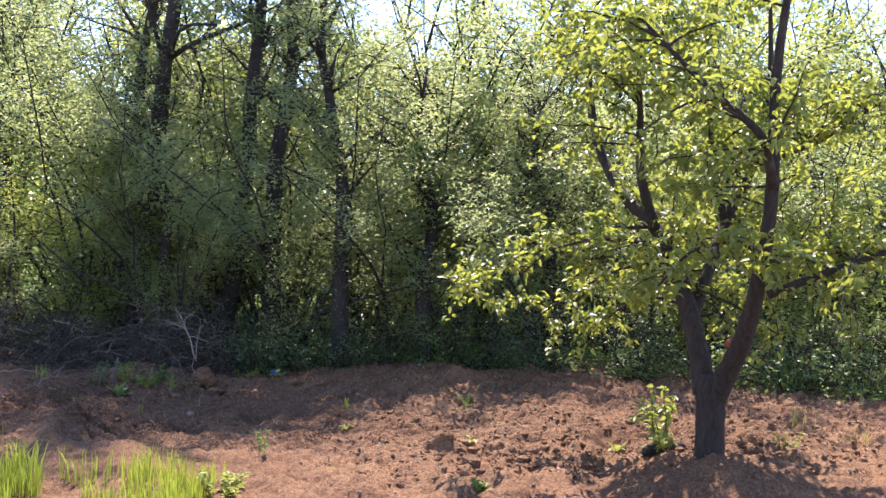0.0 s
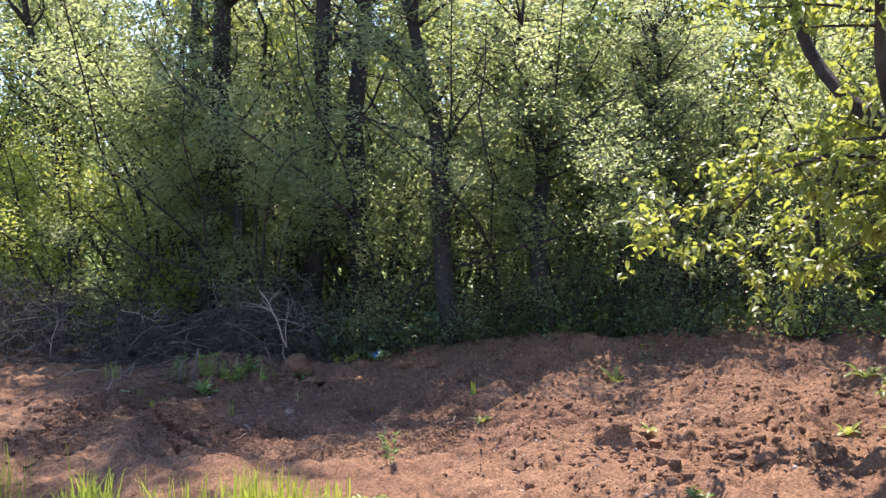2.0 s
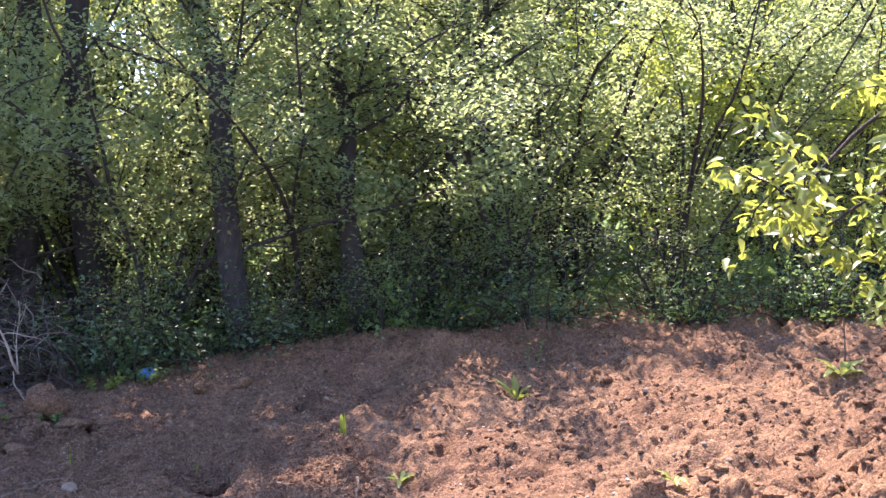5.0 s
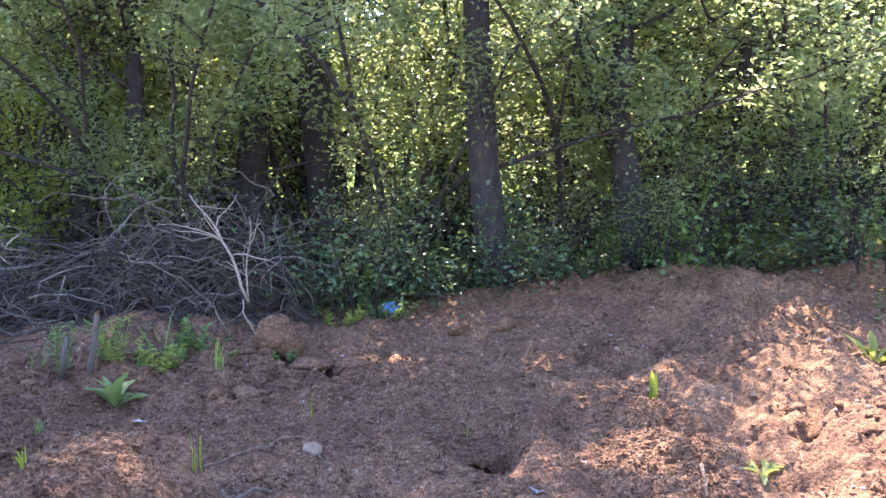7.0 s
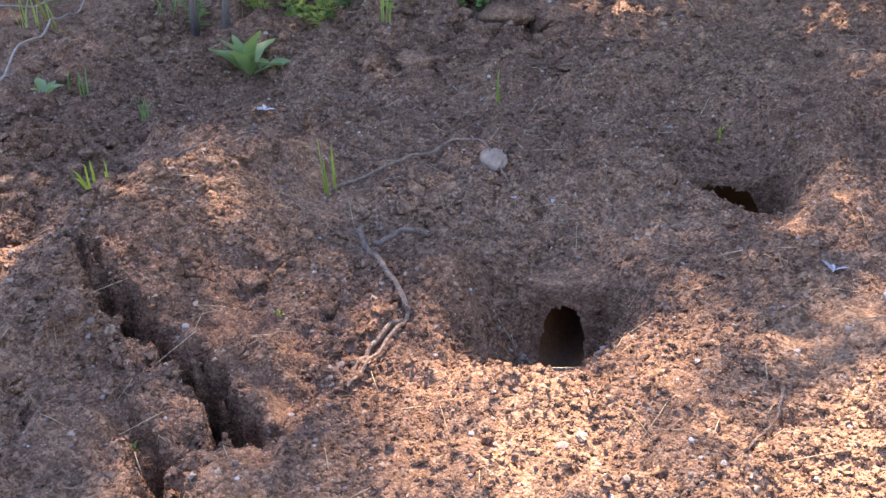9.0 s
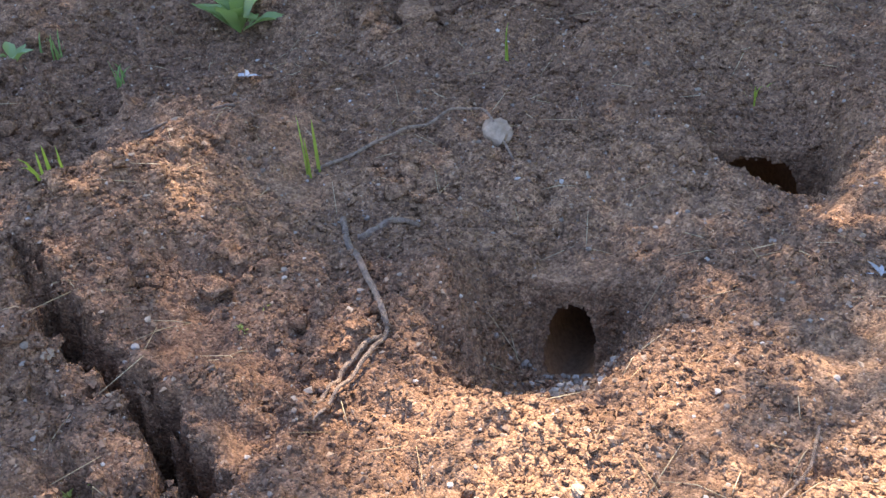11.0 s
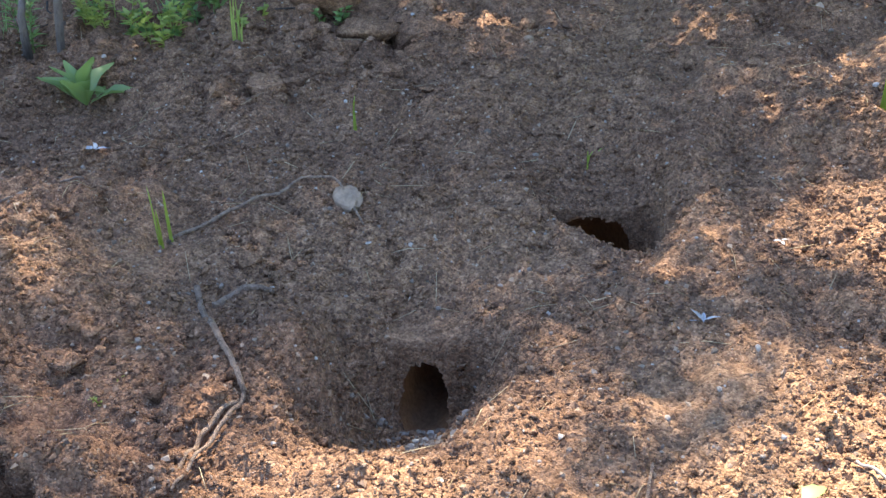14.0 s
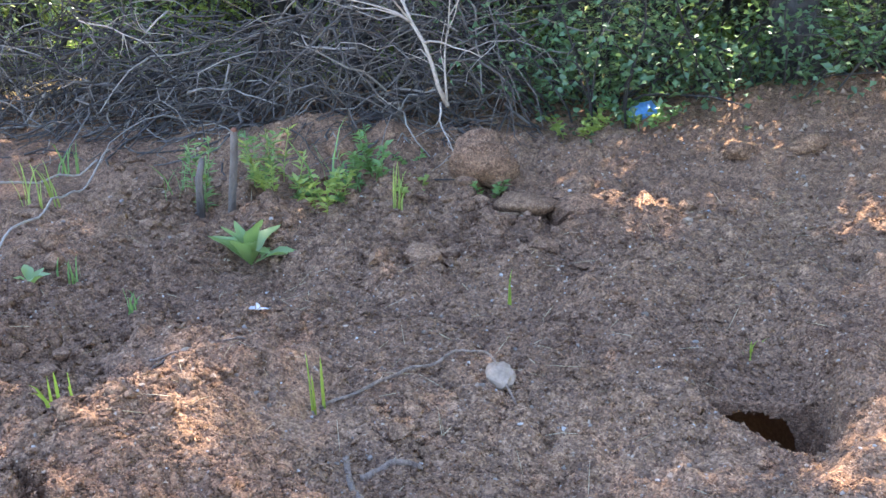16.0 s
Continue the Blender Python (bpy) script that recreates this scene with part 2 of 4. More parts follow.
CRACKS = (((-3.41, 9.27), (-3.26, 9.10), 0.07, 0.10), ((-3.26, 9.10), (-3.11, 9.03), 0.09, 0.14),
          ((-3.11, 9.03), (-2.98, 8.91), 0.10, 0.18), ((-2.98, 8.91), (-2.88, 8.82), 0.09, 0.18),
          ((-2.88, 8.82), (-2.78, 8.78), 0.08, 0.12), ((-2.89, 8.80), (-2.91, 8.70), 0.02, 0.08),
          ((-2.91, 8.70), (-2.87, 8.58), 0.02, 0.08), ((-3.04, 8.76), (-2.98, 8.70), 0.015, 0.06), ((-2.98, 8.70), (-2.93, 8.58), 0.02, 0.07))

# ---- mesh helpers ----
def lattice(ix, iy, seed):
    h = np.sin(ix * 127.1 + iy * 311.7 + seed * 74.7) * 43758.5453
    return h - np.floor(h)


def grain(x, y, size, seed=0):
    """Smooth value noise between -1 and 1, with lumps of that size in metres."""
    u, v = x / size, y / size
    iu, iv = np.floor(u), np.floor(v)
    fu, fv = u - iu, v - iv
    fu, fv = fu * fu * (3 - 2 * fu), fv * fv * (3 - 2 * fv)
    a = lattice(iu, iv, seed) * (1 - fu) + lattice(iu + 1, iv, seed) * fu
    b = lattice(iu, iv + 1, seed) * (1 - fu) + lattice(iu + 1, iv + 1, seed) * fu
    return 2 * (a * (1 - fv) + b * fv) - 1


def rough_z(x, y):
    """Lumps of worked soil: strong in the dug bed, dying out in the distance."""
    x, y = np.asarray(x, float), np.asarray(y, float)
    near = np.exp(-(np.maximum(np.hypot(x, y - 8) - 9, 0) / 6) ** 2)
    c, s = math.cos(0.6), math.sin(0.6)
    u, v = x * c - y * s, x * s + y * c
    lumps = np.abs(grain(u, v, 0.34, 1)) * 0.06 + np.abs(grain(x, y, 0.15, 2)) * 0.036
    small = np.abs(grain(u, v, 0.07, 3)) * 0.023 + grain(x, y, 0.033, 4) * 0.008 + grain(u, v, 0.018, 5) * 0.003
    dug = 1.0 + 0.7 * step(-1.6, -0.4, x) + 1.6 * bell(x, y, 0.6, 8.2, 0.6, 0.45) + 0.9 * bell(x, y, -3.0, 11.3, 1.2, 0.5) + 0.8 * bell(x, y, -4.2, 9.8, 0.8, 1.2) + 0.9 * bell(x, y, 2.9, 8.4, 0.8, 0.5)
    calm = 1 - 0.6 * bell(x, y, -2.1, 9.3, 0.55, 0.35)
    pit = 1 - 0.7 * np.maximum(bell(x, y, -2.26, 9.5, 0.12, 0.12), 0.5 * bell(x, y, -1.79, 10.04, 0.17, 0.2))
    return pit * near * ((lumps - 0.04) * dug * calm + small * (0.6 + 0.6 * dug))


def surface(x, y):
    return ground_z(x, y) + rough_z(x, y)


def mesh_of(name, verts, faces, materials, smooth=True, index=None):
    me = bpy.data.meshes.new(name)
    v = np.asarray(verts)
    me.from_pydata(v.tolist(), [], faces.tolist() if isinstance(faces, np.ndarray) else faces)
    for m in materials if isinstance(materials, (list, tuple)) else (materials,):
        me.materials.append(m)
    me.polygons.foreach_set("use_smooth", [smooth] * len(me.polygons))
    if index is not None:
        me.polygons.foreach_set("material_index", index)
    me.update()
    return me


class Build:
    """Gathers vertices and faces for one mesh."""

    def __init__(self):
        self.v, self.f, self.n = [], [], 0

    def add(self, verts, faces):
        verts = np.asarray(verts, float)
        self.v.append(verts)
        self.f.extend([tuple(int(i) + self.n for i in q) for q in faces])
        self.n += len(verts)

    def tube(self, pts, radii, sides=6, cap=True):
        pts, radii = np.asarray(pts, float), np.asarray(radii, float)
        tan = np.gradient(pts, axis=0)
        tan /= np.linalg.norm(tan, axis=1)[:, None] + 1e-9
        ref = np.array((0.0, 0.0, 1.0)) if abs(tan[0][2]) < 0.9 else np.array((1.0, 0.0, 0.0))
        ang = np.arange(sides) * 2 * np.pi / sides
        rings = []
        for p, t, r in zip(pts, tan, radii):
            a = np.cross(t, ref)
            a /= np.linalg.norm(a) + 1e-9
            b = np.cross(t, a)
            ref = np.cross(a, t)
            rings.append(p + r * (np.cos(ang)[:, None] * a + np.sin(ang)[:, None] * b))
        k = len(pts)
        faces = [(i * sides + j, i * sides + (j + 1) % sides, (i + 1) * sides + (j + 1) % sides, (i + 1) * sides + j)
                 for i in range(k - 1) for j in range(sides)]
        if cap:
            faces += [tuple(range(sides))[::-1], tuple((k - 1) * sides + j for j in range(sides))]
        self.add(np.concatenate(rings), faces)

    def leaves(self, at, way, length, width, rng, fold=0.25, fine=False):
        """Folded pointed leaves, one at each place."""
        at, way = np.asarray(at, float), np.asarray(way, float)
        k = len(at)
        way = way / (np.linalg.norm(way, axis=1)[:, None] + 1e-9)
        up = rng.normal(0, 0.5, (k, 3)) + (0, 0, 1)
        side = np.cross(way, up)
        side /= np.linalg.norm(side, axis=1)[:, None] + 1e-9
        nor = np.cross(side, way)
        L, W = np.broadcast_to(length, k)[:, None], np.broadcast_to(width, k)[:, None]
        if fine:
            rows = [at, at + L * 0.3 * way + W * 0.46 * side + fold * W * nor, at + L * 0.68 * way + W * 0.36 * side + fold * W * nor * 0.7 - 0.06 * L * nor,
                    at + L * way - 0.2 * L * nor, at + L * 0.68 * way - W * 0.36 * side + fold * W * nor * 0.7 - 0.06 * L * nor,
                    at + L * 0.3 * way - W * 0.46 * side + fold * W * nor, at + L * 0.5 * way]
            tri = ((0, 1, 6), (1, 2, 6), (2, 3, 6), (3, 4, 6), (4, 5, 6), (5, 0, 6))
        else:
            rows = [at, at + L * 0.45 * way + W * 0.5 * side + fold * W * nor, at + L * way - 0.12 * L * nor, at + L * 0.45 * way - W * 0.5 * side + fold * W * nor]
            tri = ((0, 1, 2), (0, 2, 3))
        q = len(rows)
        verts = np.stack(rows, axis=1).reshape(-1, 3)
        base = (np.arange(k) * q)[:, None, None]
        faces = (base + np.array(tri)[None]).reshape(-1, 3)
        self.v.append(verts)
        self.f.extend(map(tuple, (faces + self.n).tolist()))
        self.n += len(verts)

    def blades(self, at, height, width, rng, lean=0.35):
        """Grass blades: tapered strips that bend over."""
        at = np.asarray(at, float)
        k = len(at)
        a = rng.uniform(0, 2 * np.pi, k)
        out = np.stack((np.cos(a), np.sin(a), 0 * a), 1) * (np.abs(rng.normal(0, lean, k)) * height)[:, None]
        side = np.stack((-np.sin(a + 0.8), np.cos(a + 0.8), 0 * a), 1) * (np.broadcast_to(width, k) * 0.5)[:, None]
        H = np.broadcast_to(height, k)[:, None] * np.array((0, 0, 1.0))
        rows = [at - side, at + side, at + 0.5 * H + 0.25 * out - 0.85 * side, at + 0.5 * H + 0.25 * out + 0.85 * side,
                at + 0.82 * H + 0.62 * out - 0.5 * side, at + 0.82 * H + 0.62 * out + 0.5 * side, at + 0.95 * H + out]
        verts = np.stack(rows, axis=1).reshape(-1, 3)
        tri = np.array(((0, 1, 3), (0, 3, 2), (2, 3, 5), (2, 5, 4), (4, 5, 6)))
        faces = ((np.arange(k) * 7)[:, None, None] + tri[None]).reshape(-1, 3)
        self.v.append(verts)
        self.f.extend(map(tuple, (faces + self.n).tolist()))
        self.n += len(verts)

    def mesh(self, name, material, smooth=True):
        return mesh_of(name, np.concatenate(self.v), self.f, material, smooth)


def part(name, build, material, parent, label="", smooth=True):
    ob = new(name, build.mesh(name, material, smooth))
    ob.parent = parent
    return tagged(ob, label)


def thing(name, build, material, label, category, group="", kind="", smooth=True):
    return tagged(new(name, build.mesh(name, material, smooth)), label, category, group, kind)


def holder(name, m, label, category, group=""):
    ob = new(name)
    ob.empty_display_size = 0.1
    ob.matrix_basis = m
    return tagged(ob, label, category, group)


def bent(rng, start, way, length, wander=0.2, sag=0.0, steps=7):
    """A wandering line from start: the points of a twig or branch."""
    pts, p, d = [np.array(start, float)], np.array(start, float), np.array(way, float)
    d /= np.linalg.norm(d)
    for _ in range(steps - 1):
        d = d + rng.normal(0, wander, 3) - (0, 0, sag)
        d /= np.linalg.norm(d)
        p = p + d * length / (steps - 1)
        pts.append(p.copy())
    return np.array(pts)


def lump(rng, size, flat=0.7, rings=2):
    """An irregular stone or clod as vertices and faces about the origin."""
    bm = bmesh.new()
    bmesh.ops.create_icosphere(bm, subdivisions=rings, radius=1)
    k = rng.normal(0, 1, (4, 3))
    for v in bm.verts:
        w = 1 + 0.22 * math.sin(2.1 * v.co.dot(Vector(k[0])) + 1) + 0.13 * math.sin(3.7 * v.co.dot(Vector(k[1]))) + 0.12 * math.sin(6.3 * v.co.dot(Vector(k[2])))
        v.co = Vector((v.co.x * w * size[0], v.co.y * w * size[1], v.co.z * w * size[2] * flat))
    vs, fs = np.array([v.co[:] for v in bm.verts]), [tuple(v.index for v in f.verts) for f in bm.faces]
    bm.free()
    return vs, fs


# ---- ground ----
def spread(fine_a, fine_b, fine, mid_a, mid_b, mid, far):
    a = np.arange(fine_a, fine_b, fine)
    lo, hi = np.arange(mid_a, fine_a, mid), np.arange(fine_b, mid_b, mid)
    g = np.cumsum(0.12 * 1.32 ** np.arange(60))
    g = g[g < far]
    return np.concatenate((mid_a - g[::-1], lo, a, hi, mid_b + g))


gx = spread(-4.3, -0.9, 0.009, -7.5, 7.0, 0.036, 900)
gx = np.unique(np.concatenate((gx, np.arange(-2.38, -2.14, 0.0035), np.arange(-2.02, -1.65, 0.0045))))
gy = spread(8.45, 10.75, 0.0095, 5.2, 14.2, 0.033, 900)
gy = np.unique(np.concatenate((gy, np.arange(9.47, 9.585, 0.002), np.arange(9.84, 9.92, 0.004), np.arange(9.99, 10.05, 0.005), np.arange(10.05, 10.13, 0.0015))))
mx, my = np.meshgrid(gx, gy)
mz = surface(mx, my)
nx, ny = len(gx), len(gy)
idx = np.arange(nx * ny).reshape(ny, nx)
quads = np.stack((idx[:-1, :-1], idx[:-1, 1:], idx[1:, 1:], idx[1:, :-1]), -1).reshape(-1, 4)
verts = np.stack((mx, my, mz), -1).reshape(-1, 3)
mid = verts[quads].mean(axis=1)
BURROW = (-2.265, 9.53, -0.415)
ragged = 0.1 * grain(mid[:, 0] * 1.7, mid[:, 2] + mid[:, 1], 0.035, 21) + 0.12 * grain(mid[:, 0], mid[:, 2] + mid[:, 1], 0.013, 22)
den = (mid[:, 1] > 10.05) & (mid[:, 1] < 10.13) & (((mid[:, 0] + 1.83) / 0.115) ** 2 + ((mid[:, 2] + 0.36) / 0.125) ** 2 < 1 + ragged)
mouth = (mid[:, 1] > 9.46) & (mid[:, 1] < 9.62) & (((mid[:, 0] - BURROW[0]) / 0.056) ** 2 + ((mid[:, 2] - BURROW[2]) / 0.115) ** 2 < 1 + ragged) & (mid[:, 2] > -0.45)
ground = tagged(new("ground", mesh_of("ground", verts, quads[~(mouth | den)], SOIL)), "dug red-brown garden soil with spoil heaps and burrows", "soil", kind="structure")

rng = np.random.default_rng(11)
tunnel = Build()
tp = np.array([(BURROW[0], 9.535, -0.40), (BURROW[0], 9.57, -0.40), (BURROW[0] + 0.01, 9.63, -0.41), (BURROW[0] + 0.03, 9.76, -0.43), (BURROW[0] + 0.02, 9.9, -0.46), (BURROW[0], 10.0, -0.48)])
tunnel.tube(tp, (0.08, 0.074, 0.064, 0.05, 0.04, 0.015), 14, cap=False)
tv = tunnel.v[0]
tv[:, 2] = (tv[:, 2] + 0.41) * 1.75 - 0.41
tv[:14, 1] = 9.51 + np.clip(tv[:14, 2] + 0.43, 0, 0.3) * 0.25
tv += 0.006 * np.stack([grain(tv[:, 0] * 3 + i, tv[:, 1] * 3 + tv[:, 2] * 5, 0.1, i) for i in range(3)], 1)
tv[:, 2] = np.maximum(tv[:, 2], -0.62)
burrow = thing("burrow_tunnel", tunnel, CLOD, "dark earth tunnel of an animal burrow", "burrow", kind="structure")
tunnel = Build()
tunnel.tube([(-1.83, 10.128, -0.42), (-1.83, 10.18, -0.42), (-1.84, 10.27, -0.45), (-1.86, 10.38, -0.5), (-1.88, 10.46, -0.53)], (0.18, 0.17, 0.14, 0.1, 0.03), 16, cap=False)
tv = tunnel.v[0]
tv += 0.008 * np.stack([grain(tv[:, 0] * 3 + i, tv[:, 2] * 5, 0.1, i) for i in range(3)], 1) * (1, 0, 1)
tv[:, 2] = np.minimum(tv[:, 2], ground_z(tv[:, 0], tv[:, 1]) - 0.025)
thing("burrow_tunnel", tunnel, CLOD, "dark earth tunnel of an animal burrow", "burrow", kind="structure")


def scatter(rng, count, ax, bx, ay, by, keep=None):
    x, y = rng.uniform(ax, bx, count), rng.uniform(ay, by, count)
    if keep is not None:
        ok = keep(x, y)
        x, y = x[ok], y[ok]
    return x, y


def litter(name, rng, kinds, places, sizes, material, label, category, sink=0.25, flat=0.7):
    """Many loose lumps lying on the soil, in one mesh."""
    out = Build()
    shapes = [lump(rng, (1, 1, 1), flat, 1) for _ in range(kinds)]
    x, y = places
    z = surface(x, y)
    for i in range(len(x)):
        vs, fs = shapes[i % kinds]
        a, s = rng.uniform(0, 6.28), sizes[i]
        c, q = math.cos(a), math.sin(a)
        st = s * rng.uniform(0.7, 1.3, 3)
        w = vs * st
        out.add(np.stack((w[:, 0] * c - w[:, 1] * q, w[:, 0] * q + w[:, 1] * c, w[:, 2]), 1) + (x[i], y[i], z[i] + s * flat * (1 - 2 * sink)), fs)
    return thing(name, out, material, label, category, kind="stuff", smooth=False)


def off_pits(x, y):
    """Away from the open mouths of the tunnels."""
    return ~((np.abs(x + 2.265) < 0.085) & (y > 9.44) & (y < 9.62)) & ~((np.abs(x + 1.83) < 0.13) & (y > 10.04) & (y < 10.13))


def crumbs(rng, count, ax, bx, ay, by, centre, cap, solid=None, patchy=-0.45, material=CRUMB):
    """A sprinkling of angular soil crumbs, half sunk in the surface."""
    x, y = scatter(rng, count, ax, bx, ay, by, lambda p, q: off_pits(p, q) & (grain(p, q, 0.27, 12) + 0.5 * grain(p, q, 0.1, 13) > patchy + rng.normal(0, 0.2, len(p))))
    k = len(x)
    r = np.minimum(rng.lognormal(centre, 0.48, k), cap)
    corner = np.array(((1, 0, 0), (0, 1, 0), (-1, 0, 0), (0, -1, 0), (0, 0, 1), (0, 0, -1)), float)
    tri = np.array(((0, 1, 4), (1, 2, 4), (2, 3, 4), (3, 0, 4), (1, 0, 5), (2, 1, 5), (3, 2, 5), (0, 3, 5)))
    if solid is not None:
        corner, tri = solid[0], np.array(solid[1])
    w = len(corner)
    v = corner[None] * rng.uniform(0.65, 1.3, (k, w, 1)) + rng.normal(0, 0.27, (k, w, 3))
    a = rng.uniform(0, 6.28, k)
    c, q = np.cos(a)[:, None], np.sin(a)[:, None]
    v = np.stack((v[:, :, 0] * c - v[:, :, 1] * q, v[:, :, 0] * q + v[:, :, 1] * c, v[:, :, 2] * 0.85), -1) * r[:, None, None]
    v += np.stack((x, y, surface(x, y) + 0.05 * r), 1)[:, None, :]
    faces = ((np.arange(k) * w)[:, None, None] + tri[None]).reshape(-1, 3)
    me = mesh_of("soil_crumbs", v.reshape(-1, 3), faces, material, solid is not None)
    return tagged(new("soil_crumbs", me), "small angular crumbs of dry red-brown soil", "soil crumbs", kind="stuff")


ICO = lump(rng, (1, 1, 1), 0.9, 1)
crumbs(rng, 90000, -4.2, -0.9, 8.5, 11.2, -5.65, 0.008, None, -0.8)
crumbs(rng, 34000, -4.2, -0.9, 8.5, 11.4, -5.3, 0.013, ICO, -0.6, SOIL)
crumbs(rng, 13000, -4.2, -0.9, 8.5, 11.6, -5.0, 0.015, ICO, -0.25, SOIL)
crumbs(rng, 2600, -4.4, -2.6, 8.5, 11.6, -4.4, 0.028, ICO, -0.1, SOIL)
crumbs(rng, 2600, -0.6, 4.0, 7.2, 11.0, -4.1, 0.04, ICO, 0.05, SOIL)
crumbs(rng, 9000, -0.9, 4.2, 7.2, 11.6, -5.1, 0.014)
crumbs(rng, 16000, -4.2, 1.5, 11.2, 12.9, -5.0, 0.017)
cx, cy = scatter(rng, 3000, -5.5, 5.0, 6.4, 12.6, lambda x, y: off_pits(x, y) & ((x > -1.0) | (x < -3.0) | (y > 10.3) | (rng.uniform(0, 1, len(x)) < 0.25)))
litter("soil_clods", rng, 12, (cx, cy), rng.lognormal(-4.9, 0.45, len(cx)), SOIL, "loose lumps of dug red-brown soil", "soil clods", 0.4)
cx = np.concatenate((rng.normal(0.55, 0.35, 420), rng.normal(2.9, 0.5, 160), rng.normal(-3.1, 0.7, 260), rng.normal(-4.2, 0.5, 160)))
cy = np.concatenate((rng.normal(8.15, 0.3, 420), rng.normal(8.5, 0.4, 160), rng.normal(11.25, 0.3, 260), rng.normal(9.8, 0.8, 160)))
litter("soil_clods", rng, 12, (cx, cy), rng.lognormal(-3.9, 0.5, len(cx)), SOIL, "large dark clods thrown up by digging", "soil clods", sink=0.45)
cx, cy = scatter(rng, 4600, -4.3, -0.7, 8.4, 12.4, off_pits)
litter("pebbles", rng, 6, (cx, cy), rng.lognormal(-5.75, 0.4, len(cx)), PEBBLE, "small pale pebbles scattered on the soil", "pebbles")
cx, cy = rng.normal(-2.25, 0.06, 420), np.minimum(rng.normal(9.34, 0.06, 420), 9.44)
litter("pebbles", rng, 6, (cx, cy), rng.lognormal(-5.2, 0.3, len(cx)), PEBBLE, "grey gravel on the floor of the burrow", "pebbles")
cx, cy = scatter(rng, 900, -1.0, 5.0, 7.0, 11.5)
litter("pebbles", rng, 6, (cx, cy), rng.lognormal(-4.7, 0.35, len(cx)), PEBBLE, "pale stones strewn over the sunny bed", "pebbles")
straw = Build()
cx, cy = scatter(rng, 1100, -4.2, 3.5, 8.0, 11.6, off_pits)
for x, y in zip(cx, cy):
    a, s = rng.uniform(0, 6.28), rng.uniform(0.015, 0.06)
    p = np.array([(x + k * s * math.cos(a), y + k * s * math.sin(a), 0) for k in (-1, 0, 1)])
    p[:, 2] = surface(p[:, 0], p[:, 1]) + 0.004
    p[1, 2] = max(p[1, 2], (p[0, 2] + p[2, 2]) / 2)
    straw.tube(p, (0.0008, 0.0011, 0.0007), 3)
thing("straw_bits", straw, STRAW, "bits of dry straw and root lying about", "straw", kind="stuff")


# ---- hedge: shrubs and trees ----
def shrub(name, seed, stems, height, spread_out, leaves, leaf, leaf_mat, base=0.25, label="", group="hedge shrubs", radius=0.028):
    """Many-stemmed shrub: stems fan out from the ground, side twigs carry small leaves."""
    rng = np.random.default_rng(seed)
    root = holder(name, Matrix(), label, "shrub", group)
    crown = Build()
    spots = []
    for i in range(stems):
        wood = Build()
        a = rng.uniform(0, 6.28)
        lean = rng.uniform(0.05, 1.0) * spread_out / height
        h = height * rng.uniform(0.7, 1.0)
        pts = bent(rng, (0.12 * math.cos(a), 0.12 * math.sin(a), -0.1), (lean * math.cos(a), lean * math.sin(a), 1), h, 0.19, 0.0, 10)
        wood.tube(pts, np.linspace(radius * rng.uniform(0.6, 1.2), 0.005, 10), 5)
        for j in range(13):
            k = rng.uniform(base, 1.0)
            at = pts[int(k * 8.99)] + (pts[min(int(k * 8.99) + 1, 9)] - pts[int(k * 8.99)]) * rng.uniform(0, 1)
            b = rng.uniform(0, 6.28)
            tw = bent(rng, at, (math.cos(b), math.sin(b), rng.uniform(-0.1, 0.9)), rng.uniform(0.35, 1.0) * (1.15 - 0.5 * k), 0.2, 0.03, 5)
            wood.tube(tw, np.linspace(0.007, 0.002, 5), 3, False)
            spots.append(tw)
        part("stem", wood, HEDGE_BARK, root)
    tw = np.array(spots)[rng.permutation(len(spots))[:int(len(spots) * 0.6)]]
    pick = rng.integers(0, len(tw), leaves)
    seg, fr = rng.integers(0, 4, leaves), rng.uniform(0, 1, (leaves, 1))
    at = tw[pick, seg] * (1 - fr) + tw[pick, seg + 1] * fr + rng.normal(0, 0.11, (leaves, 3))
    at[:, 2] = np.maximum(at[:, 2], 0.05)
    way = rng.normal(0, 1, (leaves, 3)) * (1, 1, 0.6) + (0, 0, 0.1)
    crown.leaves(at, way, leaf * rng.uniform(0.7, 1.25, leaves), leaf * 0.55, rng)
    part("foliage", crown, leaf_mat, root)
    return root


